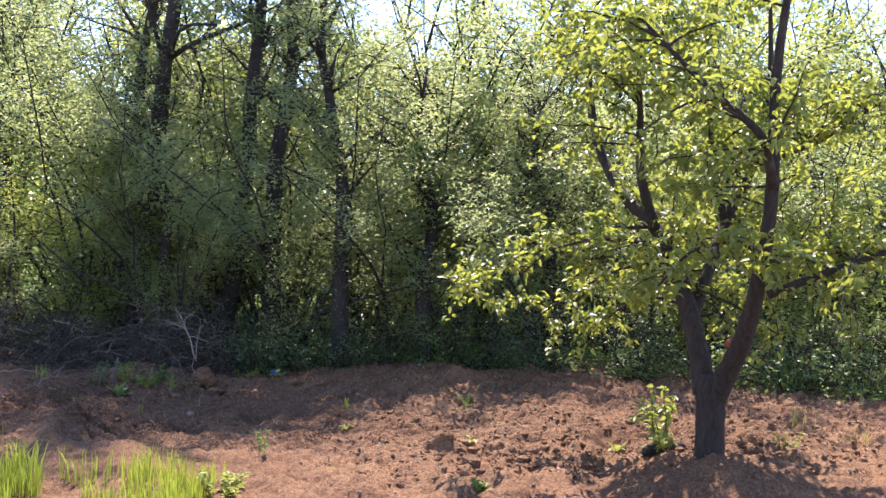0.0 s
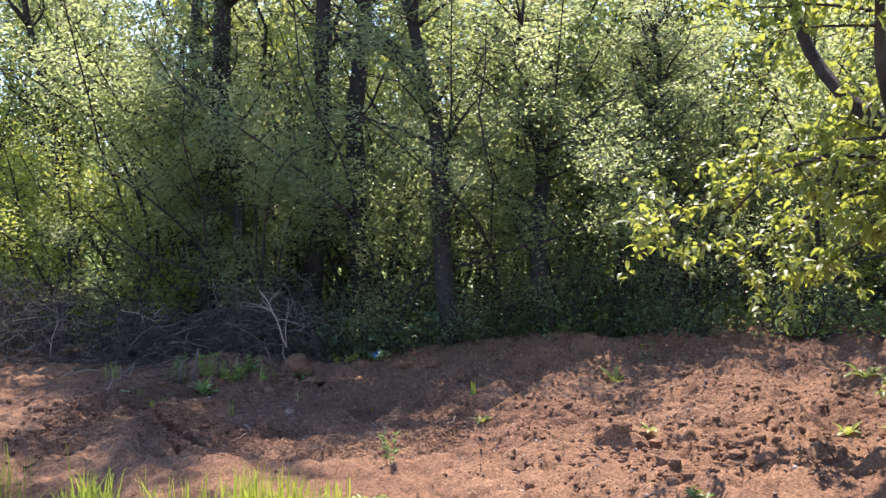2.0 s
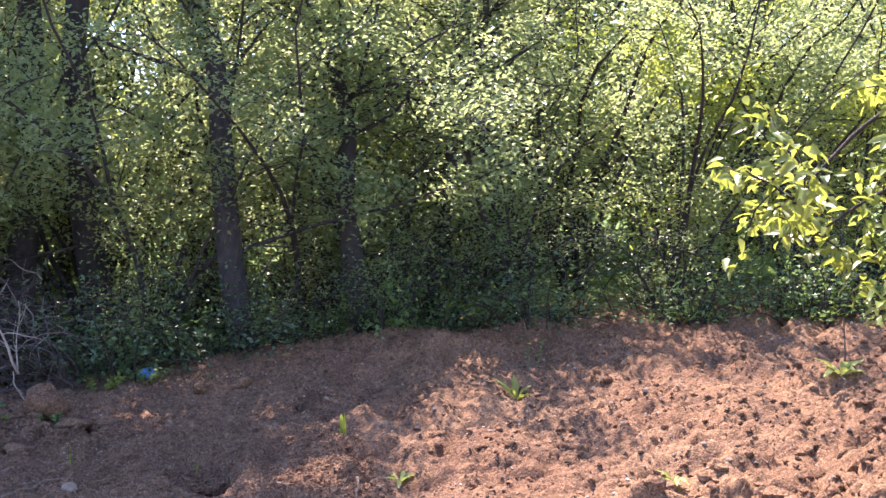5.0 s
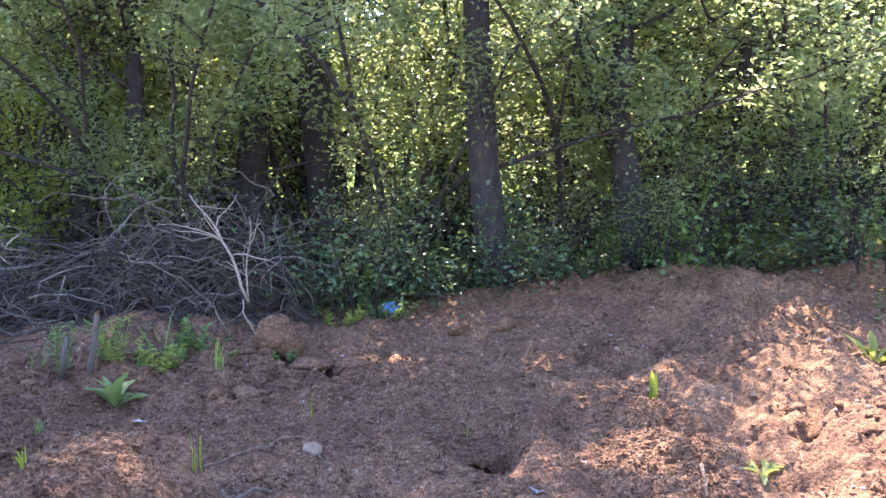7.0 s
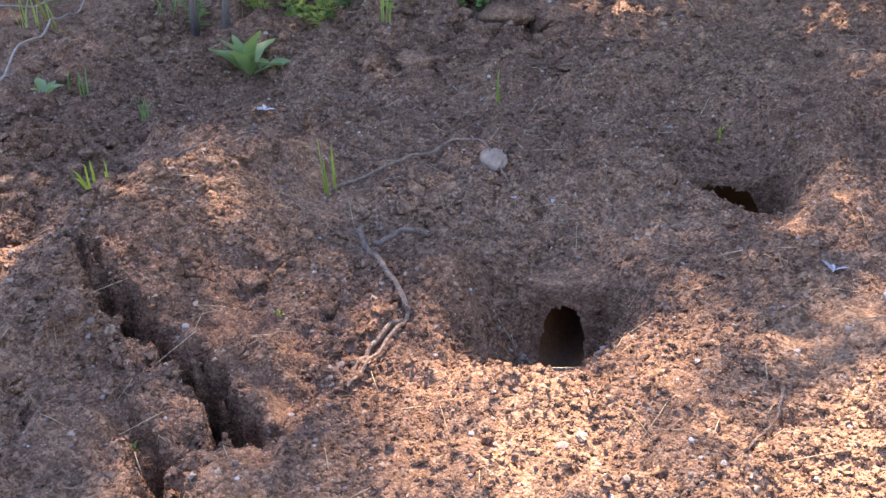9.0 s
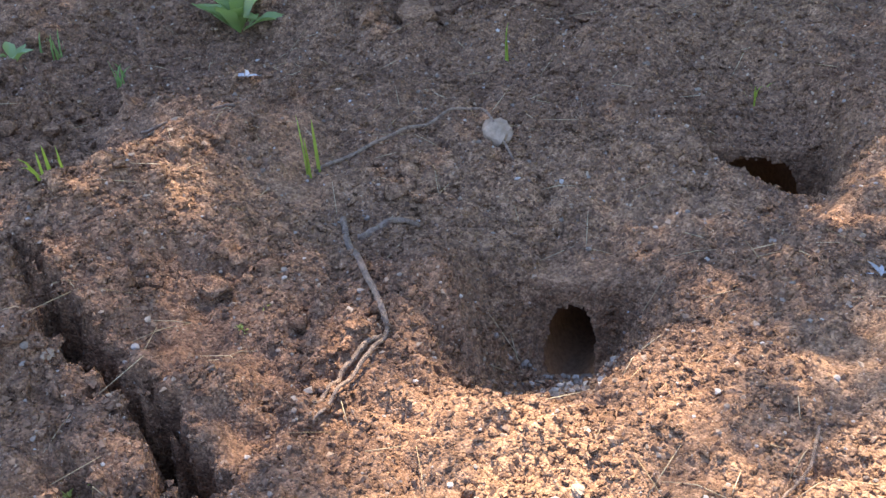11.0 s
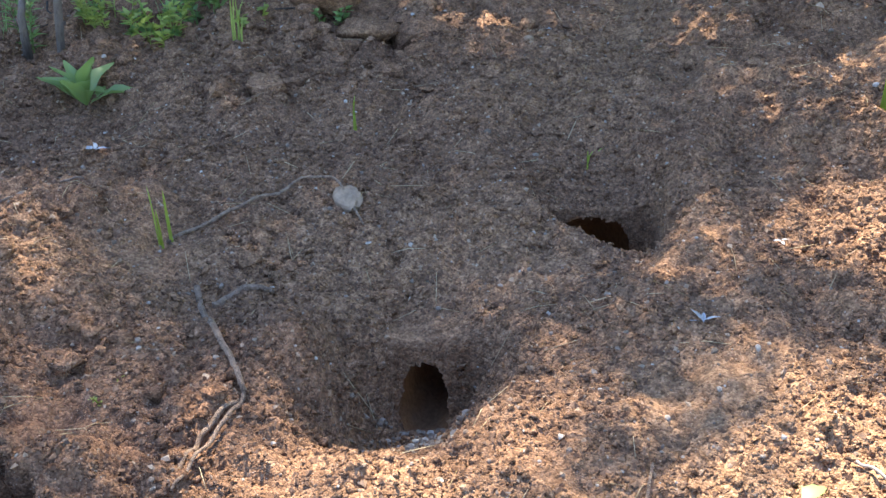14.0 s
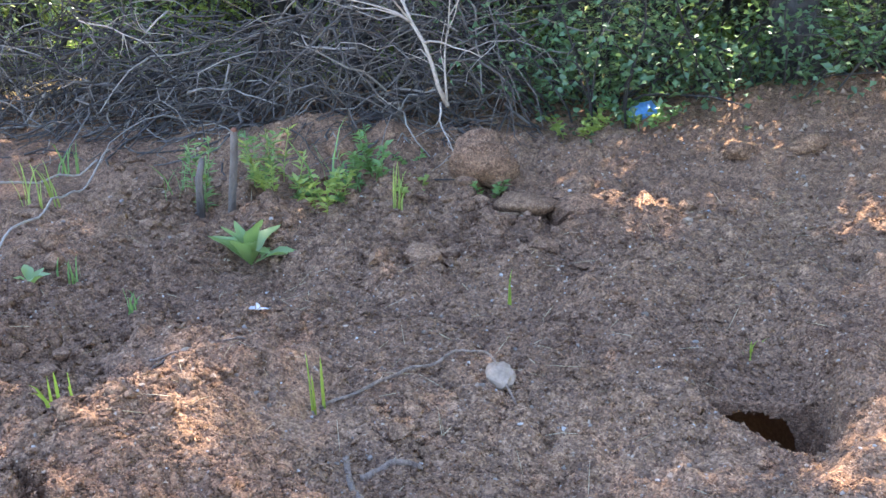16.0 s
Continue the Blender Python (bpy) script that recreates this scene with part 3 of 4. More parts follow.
def hedge_tree(name, seed, height, leaves, leaf, leaf_mat, lean=(0, 0), radius=0.13, base=0.35, wide=1.9, label=""):
    """Tall tree in the hedge: one trunk, rising limbs, an open leafy crown."""
    rng = np.random.default_rng(seed)
    root = holder(name, Matrix(), label, "tree", "trees in the hedge")
    wood, crown = Build(), Build()
    pts = bent(rng, (0, 0, -0.15), (lean[0], lean[1], 1), height, 0.085, 0.0, 14)
    wood.tube(pts, radius * np.linspace(1.15, 0.1, 14) ** 0.8, 9)
    spots = []
    for i in range(30):
        k = base + (1 - base) * (i + rng.uniform(0, 1)) / 30
        at = pts[min(int(k * 13), 12)]
        b, q = rng.uniform(0, 6.28), rng.uniform(0.45, 1.0) * wide * (1.0 - 0.75 * ((k - 0.62) / 0.62) ** 2)
        limbs = Build()
        lm = bent(rng, at, (math.cos(b), math.sin(b), rng.uniform(0.5, 1.5)), q, 0.16, 0.0, 7)
        limbs.tube(lm, np.linspace(radius * 0.4 * (1.15 - 0.7 * k), 0.006, 7), 5)
        for j in range(9):
            c = rng.uniform(0, 6.28)
            tw = bent(rng, lm[rng.integers(1, 7)], (math.cos(c), math.sin(c), rng.uniform(-0.3, 0.8)), rng.uniform(0.3, 0.85), 0.22, 0.03, 5)
            limbs.tube(tw, np.linspace(0.008, 0.002, 5), 3, False)
            spots.append(tw)
        part("limb", limbs, HEDGE_BARK, root)
    tw = np.array(spots)[rng.permutation(len(spots))[:int(len(spots) * 0.34)]]
    pick = rng.integers(0, len(tw), leaves)
    seg, fr = rng.integers(0, 4, leaves), rng.uniform(0, 1, (leaves, 1))
    at = tw[pick, seg] * (1 - fr) + tw[pick, seg + 1] * fr + rng.normal(0, 0.085, (leaves, 3))
    crown.leaves(at, rng.normal(0, 1, (leaves, 3)) * (1, 1, 0.6), leaf * rng.uniform(0.7, 1.25, leaves), leaf * 0.55, rng)
    part("trunk", wood, HEDGE_BARK, root)
    part("foliage", crown, leaf_mat, root)
    return root


def thicket(name, seed, wide, high, leaves, leaf, leaf_mat, label):
    """Low tangle of bramble and ivy: arching canes with leaves."""
    rng = np.random.default_rng(seed)
    root = holder(name, Matrix(), label, "bramble", "brambles under the hedge")
    wood, crown = Build(), Build()
    spots = []
    for i in range(26):
        a = rng.uniform(0, 6.28)
        r = wide * 0.5 * rng.uniform(0, 1)
        cane = bent(rng, (r * math.cos(a), r * math.sin(a), -0.05), (0.6 * math.cos(a), 0.6 * math.sin(a), 1), high * rng.uniform(0.8, 1.7), 0.16, 0.1, 7)
        cane[:, 2] = np.maximum(cane[:, 2], 0.02)
        cane[0, 2] = -0.05
        wood.tube(cane, np.linspace(0.007, 0.003, 7), 4, False)
        spots.append(cane)
    tw = np.array(spots)
    pick = rng.integers(0, len(tw), leaves)
    seg, fr = rng.integers(0, 6, leaves), rng.uniform(0, 1, (leaves, 1))
    at = tw[pick, seg] * (1 - fr) + tw[pick, seg + 1] * fr + rng.normal(0, 0.09, (leaves, 3))
    at[:, 2] = np.abs(at[:, 2])
    crown.leaves(at, rng.normal(0, 1, (leaves, 3)) * (1, 1, 0.4), leaf * rng.uniform(0.6, 1.3, leaves), leaf * 0.7, rng)
    tagged(part("cane_tangle", wood, HEDGE_BARK, root), kind="stuff")
    part("foliage", crown, leaf_mat, root)
    return root


def stand(ob, x, y, turn=0.0, size=1.0, tall=1.0):
    """The pose of a plant on the soil."""
    return pose(x, y, float(ground_z(x, y)), 0, 0, turn) @ Matrix.Diagonal((size, size, size * tall, 1))


def plant_all(first, places):
    (x, y, turn, size, tall), *rest = places
    for q in rest:
        copy_thing(first, stand(first, *q))
    first.matrix_basis = stand(first, x, y, turn, size, tall)


S_A = shrub("hedge_shrub", 1, 7, 5.0, 1.5, 6400, 0.055, LEAF, base=0.16, label="tall leafy hedge shrub with many thin dark stems")
S_B = shrub("hedge_shrub", 2, 6, 5.2, 1.4, 6400, 0.055, LEAF, base=0.2, label="tall leafy hedge shrub with many thin dark stems")
S_C = shrub("hedge_shrub", 3, 8, 3.6, 1.4, 7000, 0.055, LEAF_SUNLIT, base=0.1, label="sunlit yellow-green hedge shrub with thin stems")
S_D = shrub("hedge_shrub", 4, 6, 1.8, 0.9, 1500, 0.05, LEAF, base=0.06, label="low dark green shrub at the foot of the hedge")
rng = np.random.default_rng(5)


def row(xs, ys, size, tall, wob=0.25):
    return [(x + rng.uniform(-wob, wob), y + rng.uniform(-wob, wob), rng.uniform(0, 360), size * rng.uniform(0.92, 1.08), tall * rng.uniform(0.92, 1.08)) for x, y in zip(xs, ys)]


xs = np.arange(-4.6, 2.6, 1.15)
plant_all(S_A, row(xs, 13.9 - 0.25 * np.maximum(xs, 0), 0.95, 0.95) + row((-3.9, -2.7, -1.4), (16.2, 16.4, 16.3), 1.2, 1.15))
xs = np.arange(-5.2, 7.6, 1.25)
plant_all(S_B, row(xs, 15.3 - 0.22 * np.maximum(xs, 0), 1.1, 1.02) + row(np.arange(-4.3, 9, 1.35), 17.8 + 0 * np.arange(-4.3, 9, 1.35), 1.6, 1.02) + row(np.arange(-12, 13, 1.6), 23.0 + 0 * np.arange(-12, 13, 1.6), 2.0, 1.1, 0.5))
plant_all(S_C, row(np.arange(-10.5, -4.6, 0.95), (14.6, 15.6, 14.2, 15.4, 14.6, 15.5, 14.9), 1.0, 0.93) + row((3.4, 4.8, 6.2, 7.6), (14.0, 13.3, 12.6, 12.4), 1.0, 1.1) + row((-8.4, -6.6, -4.8, 1.2, 3.0), (18.0, 18.5, 18.2, 18.4, 18.6), 1.2, 1.0) + row((-10.4, -9.0, -7.6, -6.2, -4.8, -3.2), (19.6, 20.2, 19.8, 20.6, 20.0, 20.4), 1.9, 1.05)
          + row((-1.6, 0.4, 2.4, 4.4, 6.4, 8.4, 10.4), (21.0, 20.6, 21.2, 20.8, 21.0, 20.6, 21.0), 2.3, 1.1))
xs = np.arange(-2.3, 6.4, 1.2)
plant_all(S_D, row(xs, 13.4 - 0.33 * np.maximum(xs, 0), 0.8, 0.8, 0.15) + row((-5.6, -6.6, -7.7), (13.9, 13.8, 13.7), 0.9, 0.9) + row(np.arange(-6.2, 6.0, 0.95), 16.7 + 0 * np.arange(-6.2, 6.0, 0.95), 1.1, 1.05, 0.4))

T_A = hedge_tree("hedge_tree", 21, 8.4, 7000, 0.066, LEAF, (-0.1, 0), 0.12, 0.42, 2.0, "tall hedge tree with dark trunk and spring leaves")
T_B = hedge_tree("hedge_tree", 22, 7.6, 6600, 0.066, LEAF, (0.08, 0.02), 0.11, 0.42, 1.9, "tall hedge tree with dark trunk and spring leaves")
plant_all(T_A, [(-3.3, 14.6, 350, 1.075, 1.14), (-1.32, 13.1, 50, 0.949, 0.765), (-4.8, 14.6, 260, 1.15, 1.2)])
plant_all(T_B, [(-0.28, 13.4, 0, 1.0, 0.55), (-2.65, 14.9, 0, 1.265, 1.052), (-3.95, 14.0, 30, 0.8, 0.7), (-5.1, 15.0, 330, 0.8, 0.65), (0.55, 14.2, 200, 0.75, 0.7), (-5.6, 16.6, 200, 1.1, 1.1), (-7.2, 16.2, 70, 0.95, 0.9), (4.0, 15.3, 300, 0.8, 0.72), (1.6, 15.0, 50, 0.78, 0.7)])

B_A = thicket("bramble_thicket", 31, 1.0, 0.62, 1150, 0.043, IVY, "dark green bramble and ivy on the bank under the hedge")
xs = np.arange(-2.55, 6.5, 0.95)
plant_all(B_A, [(x, 13.15 - 0.3 * max(x, 0) + rng.uniform(-0.12, 0.12), rng.uniform(0, 360), rng.uniform(0.8, 1.1), rng.uniform(0.8, 1.15)) for x in xs]
          + [(-2.35, 13.0, 40, 1.0, 1.1), (-1.95, 13.25, 140, 1.05, 1.2)])
B_B = thicket("leafy_weed", 32, 0.42, 0.5, 420, 0.05, HERB, "pale green nettles in front of the hedge")
plant_all(B_B, [(-0.15, 12.95, 0, 0.9, 1.5), (3.2, 11.75, 30, 1.2, 0.8), (3.9, 11.5, 90, 1.2, 0.8), (4.6, 11.2, 200, 1.2, 0.8), (5.4, 10.9, 10, 1.3, 0.9), (2.3, 12.1, 60, 1.0, 0.8)])
for ob in [o for o in scene.objects if o.name.startswith("leafy_weed")]:
    tagged(ob, category="nettle", group="nettles by the hedge")

far_woods = Build()
rng = np.random.default_rng(7)
for i in range(46):
    x, y, h = -60 + 2.7 * i + rng.uniform(-1, 1), rng.uniform(48, 62), rng.uniform(4, 8)
    k = 420
    d = rng.normal(0, 1, (k, 3))
    d /= np.linalg.norm(d, axis=1)[:, None]
    far_woods.leaves(d * rng.uniform(0.5, 1, (k, 1)) * (3.0, 2.5, h * 0.5) + (x, y, h * 0.5), rng.normal(0, 1, (k, 3)), rng.uniform(0.4, 0.9, k), 0.5, rng)
thing("far_woods", far_woods, LEAF_SUNLIT, "distant line of green trees beyond the field", "trees", kind="stuff")

# ---- heap of cut brushwood ----
rng = np.random.default_rng(41)
heap = Build()
for i in range(2600):
    x = rng.uniform(-8.2, -2.75)
    y = 12.75 + rng.normal(0, 0.3)
    roof = 0.8 * math.exp(-((y - 12.85) / 0.5) ** 2) * (0.8 + 0.2 * math.sin(1.7 * x)) * min(1, (-2.45 - x) / 0.5)
    z = float(ground_z(x, y)) + roof * rng.uniform(0.15, 1.1)
    a = rng.uniform(-1.2, 1.2) + (0 if rng.uniform() < 0.5 else math.pi)
    way = (math.cos(a), rng.normal(-0.35, 0.5), rng.normal(-0.1, 0.6))
    tw = bent(rng, (x, y, z), way, rng.uniform(0.3, 1.0), 0.34, 0.12, 8)
    tw[:, 2] = np.maximum(tw[:, 2], ground_z(tw[:, 0], tw[:, 1]) + 0.01)
    r = rng.lognormal(-5.5, 0.4)
    heap.tube(tw, np.linspace(r, r * 0.4, 8), 4, False)
thing("brushwood_heap", heap, TWIG, "heap of tangled grey dead branches and bramble canes", "brush heap", kind="stuff")


def dead_branch(name, seed, start, way, length, radius, forks, material, label, group=""):
    rng = np.random.default_rng(seed)
    root = holder(name, Matrix(), label, "branch", group)
    stem = Build()
    pts = bent(rng, start, way, length, 0.2, 0.0, 9)
    radius = radius * 0.7
    stem.tube(pts, np.linspace(radius, radius * 0.35, 9), 6)
    part("stem", stem, material, root)
    for i in range(forks):
        tw = Build()
        k = rng.integers(2, 8)
        b = bent(rng, pts[k], (pts[k] - pts[k - 1]) / np.linalg.norm(pts[k] - pts[k - 1]) + rng.normal(0, 0.6, 3), length * rng.uniform(0.25, 0.55), 0.16, 0.03, 6)
        tw.tube(b, np.linspace(radius * 0.5, radius * 0.18, 6), 4, False)
        part("twig", tw, material, root)
    return root


WHITE = "bleached forked branch hanging from the brushwood heap"
dead_branch("pale_branch", 51, (-3.0, 12.0, 0.12), (-0.3, 0.05, 0.95), 0.8, 0.016, 7, PALE_TWIG, WHITE)
dead_branch("pale_branch", 52, (-3.0, 11.98, 0.15), (0.1, 0.1, 1.0), 0.5, 0.009, 5, PALE_TWIG, WHITE)
dead_branch("pale_branch", 53, (-3.03, 11.98, 0.14), (0.12, -0.35, -0.75), 0.36, 0.007, 5, PALE_TWIG, "thin bleached twigs drooping onto the soil")
dead_branch("pale_branch", 54, (-5.6, 12.1, -0.05), (0.15, 0.1, 1.0), 0.6, 0.008, 4, PALE_TWIG, "bleached branch standing out of the brushwood heap")
dead_branch("pale_branch", 55, (-4.4, 12.25, 0.5), (-0.6, -0.2, -0.4), 0.5, 0.007, 4, PALE_TWIG, "bleached branch lying on the brushwood heap")
dead_branch("pale_branch", 57, (-4.9, 12.3, 0.45), (0.5, -0.25, -0.3), 0.5, 0.007, 5, PALE_TWIG, "bleached branch lying on the brushwood heap")

# ---- fruit tree ----
rng = np.random.default_rng(61)
TX, TY = 2.06, 7.36
tree = holder("fruit_tree", pose(TX, TY, float(ground_z(TX, TY))), "forked old fruit tree with dark bark and bright leaves", "tree")
tz = float(ground_z(TX, TY))


def local(points):
    return np.array(points, float) - (TX, TY, tz)


def fine_line(points, k=22):
    """A smooth line through a few points."""
    p = np.array(points, float)
    t, s = np.arange(len(p)), np.linspace(0, len(p) - 1, k)
    q = np.stack([np.interp(s, t, p[:, i]) for i in range(3)], 1)
    for _ in range(2):
        q[1:-1] = 0.25 * q[:-2] + 0.5 * q[1:-1] + 0.25 * q[2:]
    return q


def knobbly(build, pts, radii, sides, rng, amount=0.07):
    first = len(build.v)
    build.tube(pts, radii, sides)
    v = build.v[first]
    centre = np.repeat(pts, sides, axis=0)
    w = 1 + amount * (grain(v[:, 0] * 2 + v[:, 2], v[:, 1] * 2 + v[:, 2] * 1.7, 0.12, 8) + 0.6 * grain(v[:, 0] + v[:, 1], v[:, 2], 0.05, 9))
    build.v[first] = centre + (v - centre) * w[:, None]


trunk = Build()
tl = fine_line(((2.07, 7.36, 0.22), (2.065, 7.355, 0.4), (2.06, 7.35, 0.6), (2.04, 7.345, 0.86), (2.03, 7.34, 0.98)), 20)
knobbly(trunk, local(tl), np.interp(np.linspace(0, 1, 20), (0, 0.15, 0.4, 0.8, 1), (0.16, 0.118, 0.1, 0.112, 0.08)), 18, rng)
part("trunk", trunk, BARK, tree)
TREE_LIMBS = (
    (((2.0, 7.36, 0.82), (1.95, 7.42, 1.15), (1.85, 7.55, 1.5), (1.77, 7.65, 1.76), (1.65, 7.75, 2.02), (1.43, 7.95, 2.2), (1.25, 8.25, 2.5), (1.1, 8.35, 3.0), (1.05, 8.3, 3.6)), 0.085),
    (((2.08, 7.35, 0.8), (2.11, 7.18, 1.02), (2.13, 7.02, 1.18), (2.14, 6.86, 1.38), (2.16, 6.7, 1.75), (2.17, 6.6, 2.3), (2.1, 6.55, 3.0), (2.15, 6.5, 3.7)), 0.088),
    (((1.86, 7.48, 1.3), (2.0, 7.7, 1.58), (2.15, 7.95, 1.9), (2.25, 8.08, 2.2), (2.45, 8.15, 2.55), (2.55, 8.2, 3.2), (2.5, 8.25, 3.9)), 0.06),
    (((2.22, 8.05, 2.1), (2.1, 7.9, 2.4), (1.95, 7.7, 2.9), (1.85, 7.5, 3.5)), 0.035),
    (((1.62, 7.74, 2.0), (1.45, 7.6, 2.4), (1.4, 7.5, 2.9), (1.3, 7.4, 3.5)), 0.045),
    (((2.19, 6.62, 1.6), (2.6, 6.6, 1.8), (3.1, 6.7, 2.0), (3.7, 6.8, 2.3)), 0.031),
    (((2.17, 6.6, 2.3), (2.0, 6.3, 2.6), (1.6, 6.3, 2.9), (1.2, 6.4, 3.3)), 0.035),
    (((2.48, 8.15, 2.6), (2.9, 8.0, 2.8), (3.4, 7.8, 3.2)), 0.035),
    (((1.6, 7.75, 2.02), (1.1, 7.85, 1.98), (0.6, 7.8, 1.72), (0.27, 7.75, 1.44)), 0.016),
    (((1.7, 7.65, 1.76), (1.4, 8.05, 1.68), (1.05, 8.35, 1.42), (0.8, 8.49, 1.2)), 0.016),
    (((1.8, 7.53, 1.46), (1.6, 7.9, 1.5), (1.4, 8.2, 1.3), (1.3, 8.35, 1.12)), 0.013),
    (((1.65, 7.7, 1.9), (1.15, 7.5, 1.9), (0.8, 7.3, 1.8), (0.6, 7.2, 1.6)), 0.016),
    (((2.25, 8.08, 2.2), (2.5, 8.5, 2.1), (2.7, 8.8, 1.9), (2.8, 9.0, 1.55)), 0.02),
    (((2.22, 6.52, 1.8), (1.9, 6.4, 1.95), (1.6, 6.35, 1.85), (1.4, 6.3, 1.6)), 0.02),
)
spots = []
for pts, r in TREE_LIMBS:
    limb = Build()
    line = fine_line(pts)
    thick = r > 0.03
    knobbly(limb, local(line), np.linspace(r, max(r * 0.28, 0.005), len(line)), 10 if r > 0.03 else 6, rng, 0.08 if r > 0.03 else 0.02)
    ob = part("limb", limb, BARK, tree)
    for j in range(17 if thick else 7):
        k = rng.integers(5, len(line))
        a = rng.uniform(0, 6.28)
        if line[k][2] < 1.45 and thick:
            continue
        side = Build()
        b = bent(rng, line[k], (math.cos(a), math.sin(a), rng.uniform(-0.1, 0.9)), rng.uniform(0.35, 0.95) if thick else rng.uniform(0.12, 0.35), 0.16, 0.07, 7)
        side.tube(local(b), np.linspace(0.011 if thick else 0.005, 0.003, 7), 5, False)
        spots.append(b)
        for q in range(4 if thick else 2):
            c = bent(rng, b[rng.integers(2, 7)], rng.normal(0, 1, 3) + (0, 0, 0.2), rng.uniform(0.12, 0.4), 0.2, 0.08, 7)
            side.tube(local(c), np.linspace(0.004, 0.002, 7), 3, False)
            spots.append(c)
        part("branch", side, BARK, ob)
tw = np.array(spots)
n_leaf = 15500
pick, seg, fr = rng.integers(0, len(tw), n_leaf), rng.integers(1, 6, n_leaf), rng.uniform(0, 1, (n_leaf, 1))
at = tw[pick, seg] * (1 - fr) + tw[pick, seg + 1] * fr + rng.normal(0, 0.03, (n_leaf, 3))
crown = Build()
crown.leaves(local(at), rng.normal(0, 1, (n_leaf, 3)) * (1, 1, 0.5) - (0, 0, 0.45), 0.074 * rng.uniform(0.6, 1.25, n_leaf), 0.036 * rng.uniform(0.8, 1.1, n_leaf), rng, 0.22, True)
part("foliage", crown, FRUIT_LEAF, tree, "bright yellow-green oval leaves")
stub = Build()
vs, fs = lump(rng, (0.075, 0.06, 0.055), 1.0, 3)
stub.add(local(vs + (2.12, 7.03, 1.24)), fs)
part("cut_stub", stub, WOUND, tree, "red-brown cut wound on a limb")

shoots = Build()
leafy = Build()
for i in range(9):
    a = rng.uniform(0, 6.28)
    b = bent(rng, (1.82 + rng.normal(0, 0.05), 7.86 + rng.normal(0, 0.05), float(ground_z(1.82, 7.86)) - 0.03), (0.45 * math.cos(a) - 0.25, 0.45 * math.sin(a), 1), rng.uniform(0.35, 0.72), 0.14, 0.07, 8)
    shoots.tube(b, np.linspace(0.006, 0.002, 8), 5, False)
    k = 30
    s, f = rng.integers(2, 7, k), rng.uniform(0, 1, (k, 1))
    leafy.leaves(b[s] * (1 - f) + b[s + 1] * f, rng.normal(0, 1, (k, 3)) * (1, 1, 0.5) - (0, 0, 0.3), rng.uniform(0.045, 0.085, k), 0.036, rng, 0.2, True)
sucker = holder("sucker_shoots", Matrix(), "leafy young shoots sprouting beside the fruit tree", "shoots")
tagged(part("stems", shoots, BARK, sucker), kind="stuff")
part("leaves", leafy, FRUIT_LEAF, sucker)


# ---- loose things on the soil ----
rng = np.random.default_rng(71)


def stone(x, y, size, label, material=STONE, name="stone", sink=0.3, category="stone", flat=0.7):
    b = Build()
    vs, fs = lump(rng, size, flat, 3)
    b.add(vs, fs)
    ob = thing(name, b, material, label, category, smooth=False if material is STONE else True)
    ob.matrix_basis = pose(x, y, float(surface(x, y)) + size[2] * flat * (1 - 2 * sink), 0, 0, rng.uniform(0, 360))
    return ob


stone(-2.49, 10.05, (0.047, 0.036, 0.034), "pale angular limestone lying on the dug soil")
stone(-2.77, 11.64, (0.12, 0.1, 0.165), "large upright block of brown earth by the heap", SOIL, "earth_block", 0.12, "clod", 0.85)
stone(-2.58, 11.4, (0.13, 0.09, 0.07), "crumbly lump of red-brown earth", SOIL, "earth_block", 0.35, "clod")
stone(-1.46, 12.05, (0.085, 0.07, 0.075), "rounded clod on the spoil heap", SOIL, "earth_block", 0.35, "clod")
stone(-1.75, 11.95, (0.07, 0.06, 0.07), "rounded clod on the spoil heap", SOIL, "earth_block", 0.35, "clod")
stone(-1.2, 11.75, (0.06, 0.05, 0.045), "rounded clod on the spoil heap", SOIL, "earth_block", 0.35, "clod")
for x, y, s in ((-1.32, 11.05, 0.034), (-1.98, 11.2, 0.028), (-3.33, 9.93, 0.03), (-3.18, 8.98, 0.022), (-1.36, 9.35, 0.02), (-2.2, 8.83, 0.02), (-1.15, 9.28, 0.014), (-3.62, 8.75, 0.03), (0.1, 8.2, 0.03), (-1.9, 8.72, 0.013)):
    stone(x, y, (s * 0.6, s * 0.5, s * 0.5), "small pale stone half sunk in the soil")


def stick(name, points, radii, material, label, category="root", lift=0.6, sides=7):
    """A root or stick that follows the soil under it; points are x, y and clearance."""
    line = fine_line(points, 30)
    line[:, 2] += surface(line[:, 0], line[:, 1]) + np.interp(np.linspace(0, 1, 30), np.linspace(0, 1, len(radii)), radii) * lift
    line[1:-1, 2] = 0.3 * line[:-2, 2] + 0.4 * line[1:-1, 2] + 0.3 * line[2:, 2]
    b = Build()
    knobbly(b, line, np.interp(np.linspace(0, 1, 30), np.linspace(0, 1, len(radii)), radii), sides, rng, 0.05)
    return thing(name, b, material, label, category)


